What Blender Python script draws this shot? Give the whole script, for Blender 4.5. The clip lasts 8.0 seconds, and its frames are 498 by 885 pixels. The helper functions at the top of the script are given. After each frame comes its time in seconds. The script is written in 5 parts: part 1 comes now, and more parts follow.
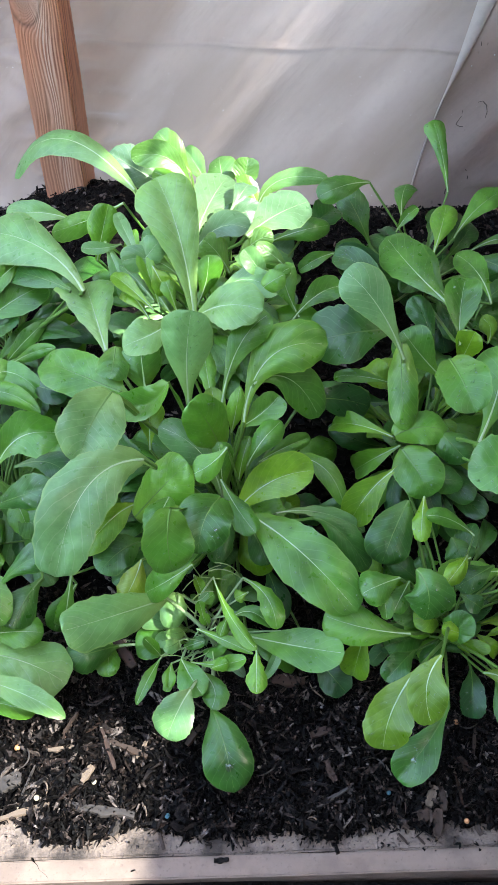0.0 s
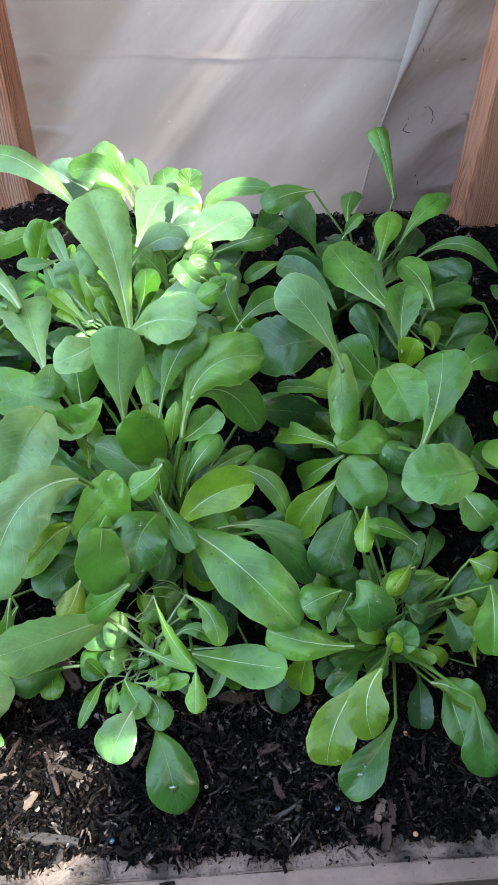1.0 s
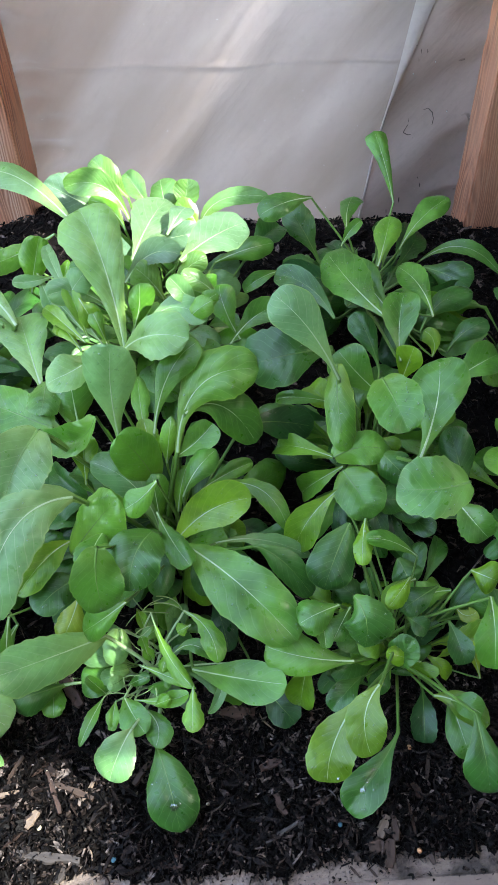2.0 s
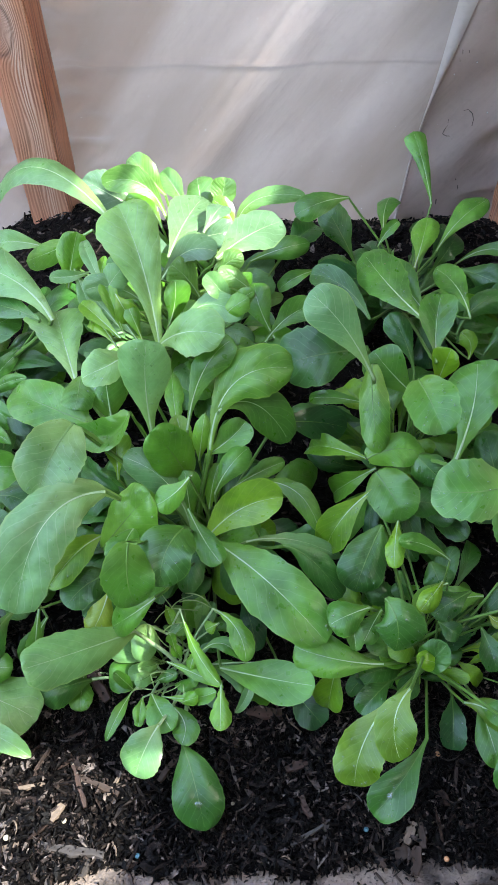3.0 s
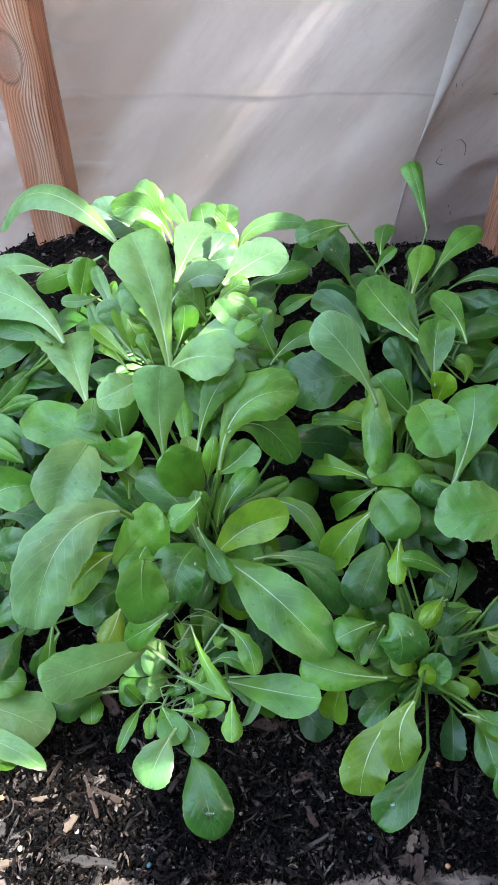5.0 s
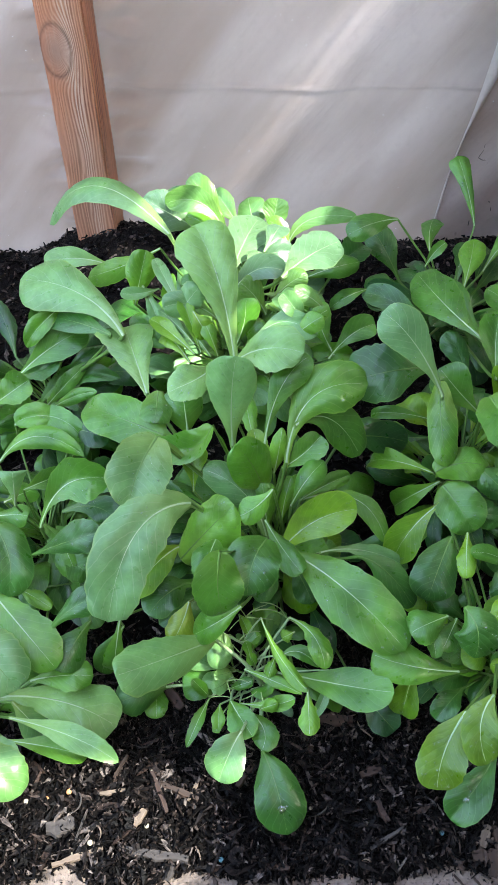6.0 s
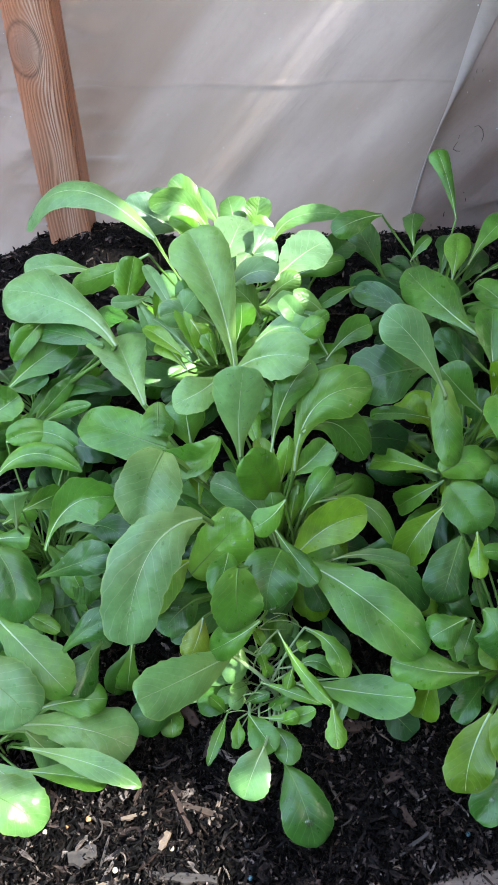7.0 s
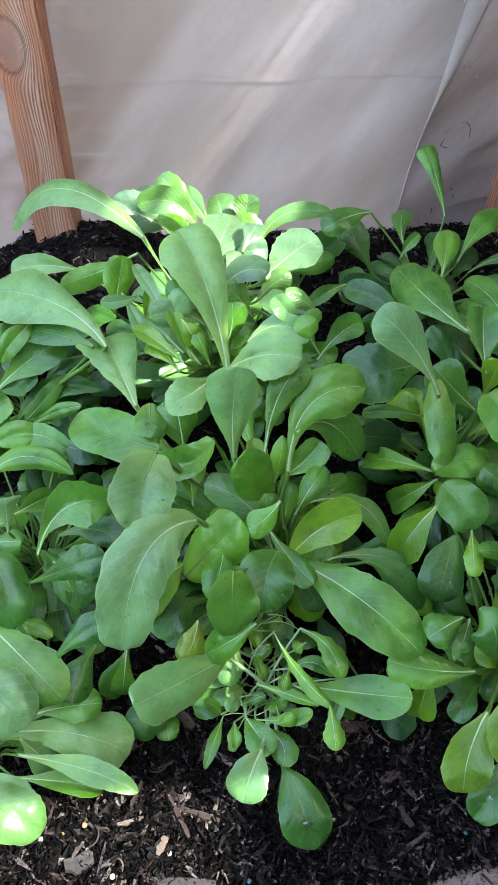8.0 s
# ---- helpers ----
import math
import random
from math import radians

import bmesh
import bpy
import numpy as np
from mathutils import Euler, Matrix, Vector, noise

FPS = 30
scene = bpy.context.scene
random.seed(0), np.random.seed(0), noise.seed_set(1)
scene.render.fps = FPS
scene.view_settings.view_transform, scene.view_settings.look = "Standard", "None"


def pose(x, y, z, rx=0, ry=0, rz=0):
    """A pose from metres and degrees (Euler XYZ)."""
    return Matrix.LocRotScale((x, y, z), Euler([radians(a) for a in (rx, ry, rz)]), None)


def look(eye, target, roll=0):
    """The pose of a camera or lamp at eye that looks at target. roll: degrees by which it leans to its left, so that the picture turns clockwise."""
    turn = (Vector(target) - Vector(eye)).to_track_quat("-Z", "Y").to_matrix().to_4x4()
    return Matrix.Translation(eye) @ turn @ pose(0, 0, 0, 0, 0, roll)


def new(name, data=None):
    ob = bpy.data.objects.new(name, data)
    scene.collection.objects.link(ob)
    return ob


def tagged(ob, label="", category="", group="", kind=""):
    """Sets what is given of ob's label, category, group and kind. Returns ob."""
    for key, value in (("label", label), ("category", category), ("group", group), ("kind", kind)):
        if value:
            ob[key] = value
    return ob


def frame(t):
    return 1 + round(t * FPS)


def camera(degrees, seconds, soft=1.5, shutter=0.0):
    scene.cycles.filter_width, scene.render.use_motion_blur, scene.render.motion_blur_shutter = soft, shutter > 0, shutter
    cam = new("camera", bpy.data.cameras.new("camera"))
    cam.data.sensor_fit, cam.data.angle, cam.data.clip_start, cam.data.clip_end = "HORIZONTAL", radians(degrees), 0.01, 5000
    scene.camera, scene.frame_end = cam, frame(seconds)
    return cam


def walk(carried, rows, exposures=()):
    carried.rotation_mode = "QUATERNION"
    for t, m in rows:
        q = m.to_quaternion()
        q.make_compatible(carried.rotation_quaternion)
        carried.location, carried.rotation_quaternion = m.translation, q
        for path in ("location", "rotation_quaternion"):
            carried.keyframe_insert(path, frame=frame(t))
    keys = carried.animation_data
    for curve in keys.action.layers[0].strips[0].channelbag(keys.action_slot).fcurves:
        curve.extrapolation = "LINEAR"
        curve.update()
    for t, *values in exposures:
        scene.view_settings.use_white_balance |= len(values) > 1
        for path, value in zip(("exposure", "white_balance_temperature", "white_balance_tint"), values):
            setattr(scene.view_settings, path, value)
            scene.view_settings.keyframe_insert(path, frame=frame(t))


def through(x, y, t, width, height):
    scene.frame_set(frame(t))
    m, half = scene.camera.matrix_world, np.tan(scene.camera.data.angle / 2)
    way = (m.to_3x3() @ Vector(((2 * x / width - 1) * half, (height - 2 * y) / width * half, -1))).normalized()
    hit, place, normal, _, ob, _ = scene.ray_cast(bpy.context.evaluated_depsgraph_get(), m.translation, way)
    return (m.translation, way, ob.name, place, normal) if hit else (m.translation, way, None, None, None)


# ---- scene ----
cam = camera(35.4, 8.0)
PATH = [
    (0, (-0.005, 0.038, 0.566), (0.02, 1.35, -0.943), 1.6),
    (0.5, (0.002, 0.043, 0.561), (0.026, 1.347, -0.955), 1.2),
    (1, (0.028, 0.046, 0.566), (0.093, 1.369, -0.933), 1.2),
    (1.2, (0.04, 0.049, 0.56), (0.115, 1.36, -0.949), 0.9),
    (2.3, (0.046, 0.057, 0.572), (0.036, 1.384, -0.924), -2.4),
    (2.5, (0.044, 0.058, 0.564), (0.019, 1.378, -0.939), -2.2),
    (3, (0.041, 0.055, 0.566), (-0.013, 1.385, -0.927), -2.5),
    (3.5, (0.03, 0.054, 0.576), (-0.006, 1.398, -0.904), -1.0),
    (4, (0.026, 0.052, 0.581), (0.003, 1.406, -0.891), -0.4),
    (5.5, (0.021, 0.031, 0.587), (0.006, 1.385, -0.885), -1.4),
    (5.7, (-0.003, 0.023, 0.575), (-0.048, 1.392, -0.883), -1.1),
    (6, (-0.026, 0.043, 0.58), (-0.038, 1.399, -0.89), -0.8),
    (6.5, (-0.065, 0.063, 0.584), (0.036, 1.399, -0.901), -0.6),
    (7, (-0.061, 0.063, 0.582), (0.036, 1.394, -0.908), 0.1),
    (7.5, (-0.06, 0.06, 0.584), (0.056, 1.393, -0.902), 0.5),
    (8, (-0.067, 0.069, 0.581), (0.069, 1.389, -0.916), 0.8),
]
SKY, SUN, EXPOSURE, KELVIN, TINT = 0.15, 1.2, 3.9, 7950, 13
walk(cam, [(t, look(eye, target, roll)) for t, eye, target, roll in PATH], [(t, EXPOSURE + stops, KELVIN, TINT) for t, stops in ((0, 0.0), (1, 0.0), (3.5, 0.03), (5.5, 0.02), (6.5, -0.08), (8, -0.1))])

# ---- world, sun and exposure ----
TO_SUN = Vector((0.58, -0.28, 0.765)).normalized()
world = bpy.data.worlds.new("world")
scene.world = world
world.use_nodes = True
wn = world.node_tree
sky = wn.nodes.new("ShaderNodeTexSky")
sky.sky_type, sky.sun_disc = "NISHITA", False
sky.sun_elevation = math.asin(TO_SUN.z)
sky.sun_rotation = math.atan2(TO_SUN.x, TO_SUN.y)
wn.links.new(sky.outputs[0], wn.nodes["Background"].inputs[0])
wn.nodes["Background"].inputs[1].default_value = SKY

sun = new("sun", bpy.data.lights.new("sun", "SUN"))
sun.data.energy, sun.data.angle, sun.data.color = SUN, radians(0.6), (0.76, 0.90, 1.0)
sun.matrix_world = look(TO_SUN * 20, (0, 0, 0))


# ---- materials ----
class Nodes:
    """A small builder for node materials."""

    def __init__(self, name):
        self.mat = bpy.data.materials.new(name)
        self.mat.use_nodes = True
        self.tree = self.mat.node_tree
        self.bsdf = self.tree.nodes["Principled BSDF"]
        self.out = self.tree.nodes["Material Output"]

    def add(self, kind, ins=None, **props):
        node = self.tree.nodes.new("ShaderNode" + kind)
        for key, value in props.items():
            setattr(node, key, value)
        for key, value in (ins or {}).items():
            self.put(node.inputs[key], value)
        return node

    def put(self, socket, value):
        if isinstance(value, bpy.types.NodeSocket):
            self.tree.links.new(value, socket)
        elif isinstance(value, bpy.types.Node):
            self.tree.links.new(value.outputs[0], socket)
        else:
            socket.default_value = value

    def set(self, **ins):
        for key, value in ins.items():
            self.put(self.bsdf.inputs[key.replace("_", " ")], value)

    def math(self, op, a, b=0.0, clamp=False):
        return self.add("Math", {0: a, 1: b}, operation=op, use_clamp=clamp).outputs[0]

    def mix(self, fac, a, b, blend="MIX"):
        return self.add("MixRGB", {0: fac, 1: a, 2: b}, blend_type=blend).outputs[0]

    def ramp(self, fac, *stops):
        node = self.add("ValToRGB", {0: fac})
        while len(node.color_ramp.elements) < len(stops):
            node.color_ramp.elements.new(0.5)
        for el, (at, col) in zip(node.color_ramp.elements, stops):
            el.position, el.color = at, (*col, 1) if len(col) == 3 else col
        return node.outputs[0]

    def noise(self, scale, detail=4.0, coords="Object", stretch=None, rough=0.55):
        tc = self.add("TexCoord").outputs[coords]
        if stretch:
            tc = self.add("Mapping", {"Vector": tc, "Scale": stretch}).outputs[0]
        return self.add("TexNoise", {"Vector": tc, "Scale": scale, "Detail": detail, "Roughness": rough}).outputs["Fac"]

    def bump(self, height, strength, distance, normal=None):
        node = self.add("Bump", {"Height": height, "Strength": strength, "Distance": distance})
        if normal is not None:
            self.put(node.inputs["Normal"], normal)
        return node.outputs[0]


def rgb(r, g, b):
    return (r, g, b, 1.0)


def leaf_material(name, base, light, vein, glow=0.75, quilted=0.5, soft=False):
    """Thin glossy leaf: side veins, blotches between the veins, light coming through."""
    tone = (0.94, 1.12, 0.94) if soft else (0.91, 1.07, 0.72)
    base, light = [tuple(a * b for a, b in zip(c, tone)) for c in (base, light)]
    n = Nodes(name)
    uv = n.add("SeparateXYZ", {0: n.add("UVMap").outputs[0]})
    u, v = uv.outputs[0], uv.outputs[1]
    side = n.math("ABSOLUTE", n.math("SUBTRACT", u, 0.5))
    rnd = n.add("ObjectInfo").outputs["Random"]
    wob = n.noise(60, 2)
    # side veins leave the midrib at a slant
    run = n.math("SUBTRACT", n.math("MULTIPLY", v, 8.5), n.math("MULTIPLY", side, 5.5))
    run = n.math("ADD", run, n.math("ADD", n.math("MULTIPLY", wob, 0.9), n.math("MULTIPLY", rnd, 7.0)))
    saw = n.math("ABSOLUTE", n.math("SUBTRACT", n.math("FRACT", run), 0.5))
    line = n.math("SUBTRACT", 1.0, n.math("MULTIPLY", saw, 15.0), clamp=True)
    fine = n.add("TexVoronoi", {"Vector": n.add("TexCoord").outputs["Object"], "Scale": 260.0}, feature="DISTANCE_TO_EDGE").outputs["Distance"]
    fine_line = n.math("SUBTRACT", 1.0, n.math("MULTIPLY", fine, 14.0), clamp=True)
    patch = n.noise(34, 3)
    col = n.mix(n.ramp(patch, (0.34, (0, 0, 0)), (0.66, (1, 1, 1))), rgb(*[0.84 * c for c in base]), rgb(*[1.12 * c for c in light]))
    shade = n.ramp(rnd, (0.0, (0.78, 0.80, 0.85)), (0.5, (1, 1, 1)), (1.0, (1.22, 1.10, 0.85)))
    col = n.mix(1.0, col, shade, "MULTIPLY")
    col = n.mix(n.math("MULTIPLY", line, 0.36), col, rgb(*vein))
    col = n.mix(n.math("MULTIPLY", fine_line, 0.035), col, rgb(*vein))
    col = n.mix(1.0, col, n.ramp(n.noise(380, 4), (0.3, (0.93, 0.94, 0.92)), (0.7, (1.07, 1.06, 1.07))), "MULTIPLY")
    # the blade pales and yellows towards its stalk
    foot = n.ramp(v, (0.0, (1, 1, 1)), (0.5, (0, 0, 0)))
    col = n.mix(n.math("MULTIPLY", foot, 0.5), col, rgb(vein[0], vein[1] * 0.9, vein[2] * 0.35))
    # pale rim of the blade
    edge = n.ramp(side, (0.462, (0, 0, 0)), (0.495, (1, 1, 1)))
    col = n.mix(n.math("MULTIPLY", edge, 0.45), col, rgb(vein[0], vein[1], vein[2] * 0.5))
    puff = n.noise(85, 3)
    quilt = n.math("POWER", n.math("SUBTRACT", 0.5, saw), 2.0)
    height = n.math("ADD", n.math("MULTIPLY", n.math("MULTIPLY", quilt, n.math("POWER", rnd, 1.5)), -quilted), n.math("ADD", n.math("MULTIPLY", puff, 0.8), n.math("MULTIPLY", fine_line, -0.05)))
    nor = n.bump(height, 0.5, 0.0012, n.bump(n.noise(26, 2), 0.85, 0.007))
    n.set(Base_Color=col, Roughness=n.ramp(n.noise(140, 2), (0.3, (0.27, 0.27, 0.27)), (0.7, (0.40, 0.40, 0.40))), Normal=nor)
    n.bsdf.inputs["Specular IOR Level"].default_value = 0.6
    thru = n.add("BsdfTranslucent", {"Color": n.mix(1.0, col, rgb(1.2, 1.25, glow), "MULTIPLY"), "Normal": nor})
    mixed = n.add("MixShader", {0: 0.26, 1: n.bsdf.outputs[0], 2: thru.outputs[0]})
    n.put(n.out.inputs["Surface"], mixed.outputs[0])
    return n.mat


LEAF = {
    0: leaf_material("leaf_green", (0.052, 0.186, 0.026), (0.084, 0.250, 0.042), (0.15, 0.33, 0.10)),
    1: leaf_material("leaf_light_green", (0.086, 0.245, 0.026), (0.128, 0.315, 0.045), (0.22, 0.40, 0.11)),
    2: leaf_material("leaf_lime", (0.110, 0.260, 0.016), (0.160, 0.325, 0.028), (0.26, 0.43, 0.09)),
    3: leaf_material("leaf_yellow", (0.210, 0.300, 0.022), (0.280, 0.360, 0.038), (0.36, 0.45, 0.12)),
    # pale greens; for leaves in sun patches the whitening is put in the colour
    4: leaf_material("leaf_pale_green", (0.130, 0.282, 0.098), (0.168, 0.332, 0.128), (0.27, 0.42, 0.22), 0.95, soft=True),
    5: leaf_material("leaf_sunlit_mint", (0.112, 0.205, 0.112), (0.145, 0.245, 0.150), (0.24, 0.36, 0.26), 1.2, 1.7, soft=True),
    7: leaf_material("leaf_pale_crinkled", (0.108, 0.245, 0.062), (0.142, 0.290, 0.088), (0.25, 0.40, 0.18), 0.9, 1.9, soft=True),
    6: leaf_material("leaf_olive_green", (0.084, 0.185, 0.018), (0.116, 0.232, 0.028), (0.20, 0.33, 0.10)),
    # truly dark leaves, and inner or shaded ones whose shade is coloured in
    -1: leaf_material("leaf_deep_and_shaded", (0.024, 0.115, 0.022), (0.040, 0.155, 0.034), (0.11, 0.28, 0.10), 0.65, 0.8),
    -2: leaf_material("leaf_blue_and_shaded", (0.013, 0.072, 0.024), (0.020, 0.098, 0.034), (0.07, 0.20, 0.08)),
}


def stalk_material():
    n = Nodes("stalk")
    col = n.mix(n.noise(60, 3), rgb(0.060, 0.17, 0.022), rgb(0.14, 0.28, 0.06))
    n.set(Base_Color=col, Roughness=0.42)
    return n.mat


def midrib_material(name, a, b):
    n = Nodes(name)
    n.set(Base_Color=n.mix(n.noise(60, 3), rgb(*a), rgb(*b)), Roughness=0.4)
    return n.mat


def soil_material():
    n = Nodes("soil")
    big, small = n.noise(22, 5), n.noise(230, 6)
    col = n.mix(n.ramp(small, (0.35, (0, 0, 0)), (0.75, (1, 1, 1))), rgb(0.0018, 0.0016, 0.0018), rgb(0.0085, 0.0068, 0.0062))
    col = n.mix(n.ramp(big, (0.45, (0, 0, 0)), (0.8, (0.5, 0.5, 0.5))), col, rgb(0.012, 0.009, 0.0075))
    n.set(Base_Color=col, Roughness=0.6, Normal=n.bump(small, 1.0, 0.004))
    n.bsdf.inputs["Specular IOR Level"].default_value = 0.04
    return n.mat


def chip_material(name, stops, rough=0.55, single=False):
    """Shredded bark and wood, one tone for each piece, fibres along it."""
    n = Nodes(name)
    rnd = n.add("ObjectInfo").outputs["Random"] if single else n.add("NewGeometry").outputs["Random Per Island"]
    col = n.ramp(rnd, *stops)
    grain = n.noise(420, 5)
    col = n.mix(1.0, col, n.ramp(grain, (0.32, (0.22, 0.21, 0.21)), (0.68, (1.9, 1.8, 1.75))), "MULTIPLY")
    n.set(Base_Color=col, Roughness=rough, Normal=n.bump(grain, 0.8, 0.0012))
    n.bsdf.inputs["Specular IOR Level"].default_value = 0.10
    return n.mat


def plain_chip_material(name, a, b):
    n = Nodes(name)
    grain = n.noise(240, 6, stretch=(0.12, 1.0, 1.0))
    col = n.mix(n.ramp(grain, (0.3, (0, 0, 0)), (0.7, (1, 1, 1))), rgb(*a), rgb(*b))
    n.set(Base_Color=col, Roughness=0.75, Normal=n.bump(grain, 0.9, 0.001))
    return n.mat


def post_material(knot):
    """Reddish softwood: long grain that bends round a knot, pale worn streaks."""
    n = Nodes("redwood")
    pos = n.add("TexCoord").outputs["Object"]
    off = n.add("VectorMath", {0: pos, 1: knot}, operation="SUBTRACT").outputs[0]
    sep = n.add("SeparateXYZ", {0: off})
    dx, dz = sep.outputs[0], sep.outputs[2]
    r2 = n.math("ADD", n.math("MULTIPLY", dx, dx), n.math("MULTIPLY", n.math("MULTIPLY", dz, dz), 0.35))
    near = n.math("POWER", 2.718, n.math("MULTIPLY", r2, -5200.0))
    ring = n.math("SQRT", r2)
    warp = n.noise(9, 3, stretch=(1, 1, 0.25))
    across = n.math("ADD", n.math("ADD", dx, n.math("MULTIPLY", sep.outputs[1], 0.22)), n.math("MULTIPLY", warp, 0.055))
    across = n.math("ADD", across, n.math("MULTIPLY", n.noise(38, 4, stretch=(1, 1, 0.10)), 0.020))
    across = n.math("ADD", n.math("MULTIPLY", across, n.math("SUBTRACT", 1.0, near)), n.math("MULTIPLY", ring, near))
    lines = n.math("ADD", n.math("MULTIPLY", n.math("SINE", n.math("MULTIPLY", across, 1900.0)), 0.5), 0.5)
    fibre = n.noise(300, 6, stretch=(1, 1, 0.03))
    core = n.math("POWER", 2.718, n.math("MULTIPLY", r2, -5000.0))
    lines = n.math("MULTIPLY", lines, n.math("SUBTRACT", 1.0, n.math("MULTIPLY", core, 0.95)))
    strong = n.ramp(n.noise(26, 3, stretch=(1, 1, 0.14)), (0.34, (0.2, 0.2, 0.2)), (0.62, (1, 1, 1)))
    col = n.mix(n.math("MULTIPLY", n.math("MULTIPLY", lines, strong), 0.85), rgb(0.52, 0.205, 0.112), rgb(0.115, 0.034, 0.017))
    edge = n.math("MULTIPLY", n.math("SUBTRACT", dx, 0.014), 130.0)
    pale = n.math("MULTIPLY", n.math("POWER", 2.718, n.math("MULTIPLY", n.math("MULTIPLY", edge, edge), -1.0)), n.math("SUBTRACT", 1.0, lines))
    col = n.mix(n.math("MULTIPLY", pale, 0.8), col, rgb(0.62, 0.47, 0.38))
    col = n.mix(n.ramp(fibre, (0.52, (0, 0, 0)), (0.72, (0.85, 0.85, 0.85))), col, rgb(0.58, 0.31, 0.20))
    col = n.mix(n.ramp(n.noise(7, 3), (0.45, (0, 0, 0)), (0.75, (0.55, 0.55, 0.55))), col, rgb(0.50, 0.27, 0.18))
    core = n.math("POWER", 2.718, n.math("MULTIPLY", r2, -5000.0))
    rim = n.math("SUBTRACT", 1.0, n.math("MULTIPLY", n.math("ABSOLUTE", n.math("SUBTRACT", ring, 0.0150)), 420.0), clamp=True)
    col = n.mix(n.math("MULTIPLY", core, 0.8), col, n.mix(n.noise(55, 3), rgb(0.17, 0.085, 0.060), rgb(0.44, 0.29, 0.23)))
    col = n.mix(n.math("MULTIPLY", n.math("MULTIPLY", rim, n.noise(30, 2)), 1.0), col, rgb(0.045, 0.016, 0.009))
    n.set(Base_Color=col, Roughness=0.62, Normal=n.bump(n.math("ADD", fibre, lines), 0.35, 0.0012))
    return n.mat


def board_material(name, a, b, dirt, amount, bumpy):
    n = Nodes(name)
    fibre = n.noise(140, 6, stretch=(0.06, 1, 1))
    blot = n.noise(38, 5)
    col = n.mix(fibre, rgb(*a), rgb(*b))
    col = n.mix(n.math("MULTIPLY", n.ramp(blot, (0.45, (0, 0, 0)), (0.62, (1, 1, 1))), amount), col, rgb(*dirt))
    speck = n.noise(420, 3)
    col = n.mix(n.math("MULTIPLY", n.ramp(speck, (0.60, (0, 0, 0)), (0.70, (1, 1, 1))), amount), col, rgb(*dirt))
    n.set(Base_Color=col, Roughness=0.8, Normal=n.bump(n.math("ADD", fibre, speck), bumpy, 0.0015))
    return n.mat


def film_material(name, a, b, through, marks=0.0):
    """Milky, weathered polythene: light passes in part, soft sheen, dust, marks, painted light bands."""
    n = Nodes(name)
    slant = n.add("Mapping", {"Vector": n.add("TexCoord").outputs["Object"], "Rotation": (0.0, 0.85, 0.0)}).outputs[0]
    slant = n.add("Mapping", {"Vector": slant, "Scale": (0.45, 1.0, 1.6)}).outputs[0]
    # slanting bands put the film's light and shade into its colour
    light_band = n.add("TexNoise", {"Vector": slant, "Scale": 9.0, "Detail": 4.0, "Roughness": 0.5}).outputs["Fac"]
    shade_stain = n.add("TexNoise", {"Vector": slant, "Scale": 3.6, "Detail": 3.0}).outputs["Fac"]
    dust = n.noise(120, 5)
    speck = n.noise(300, 2)
    col = n.mix(n.ramp(light_band, (0.36, (0, 0, 0)), (0.64, (1, 1, 1))), rgb(*a), rgb(*b))
    # brown tint of the sheet, with the bands' shade coloured in
    col = n.mix(n.ramp(shade_stain, (0.46, (0, 0, 0)), (0.66, (0.6, 0.6, 0.6))), col, rgb(a[0] * 0.76, a[1] * 0.66, a[2] * 0.60))
    blot = n.noise(58, 2)
    col = n.mix(n.math("MULTIPLY", n.ramp(blot, (0.70, (0, 0, 0)), (0.76, (1, 1, 1))), marks), col, rgb(0.07, 0.06, 0.06))
    col = n.mix(n.math("MULTIPLY", n.ramp(dust, (0.5, (0, 0, 0)), (0.8, (1, 1, 1))), 0.25), col, rgb(0.30, 0.25, 0.22))
    col = n.mix(n.math("MULTIPLY", n.ramp(speck, (0.75, (0, 0, 0)), (0.80, (1, 1, 1))), 0.5), col, rgb(0.8, 0.8, 0.78))
    nor = n.bump(n.add("TexNoise", {"Vector": slant, "Scale": 34.0, "Detail": 3.0}).outputs["Fac"], 0.4, 0.005)
    n.set(Base_Color=col, Roughness=0.38, Normal=nor)
    n.bsdf.inputs["Specular IOR Level"].default_value = 0.35
    thru = n.add("BsdfTranslucent", {"Color": col, "Normal": nor})
    mixed = n.add("MixShader", {0: through, 1: n.bsdf.outputs[0], 2: thru.outputs[0]})
    n.put(n.out.inputs["Surface"], mixed.outputs[0])
    return n.mat


def bead_material(name, col, rough=0.45):
    n = Nodes(name)
    n.set(Base_Color=n.mix(n.noise(500, 3), rgb(*[c * 0.7 for c in col]), rgb(*col)), Roughness=rough)
    return n.mat


def water_material():
    """Clear rain water."""
    n = Nodes("water")
    clear = n.add("BsdfTransparent")
    gloss = n.add("BsdfGlossy", {"Color": rgb(1, 1, 1), "Roughness": 0.04})
    rim = n.math("ADD", n.math("MULTIPLY", n.add("Fresnel", {"IOR": 1.45}).outputs[0], 1.2), 0.055, clamp=True)
    mixed = n.add("MixShader", {0: rim, 1: clear.outputs[0], 2: gloss.outputs[0]})
    n.put(n.out.inputs["Surface"], mixed.outputs[0])
    return n.mat


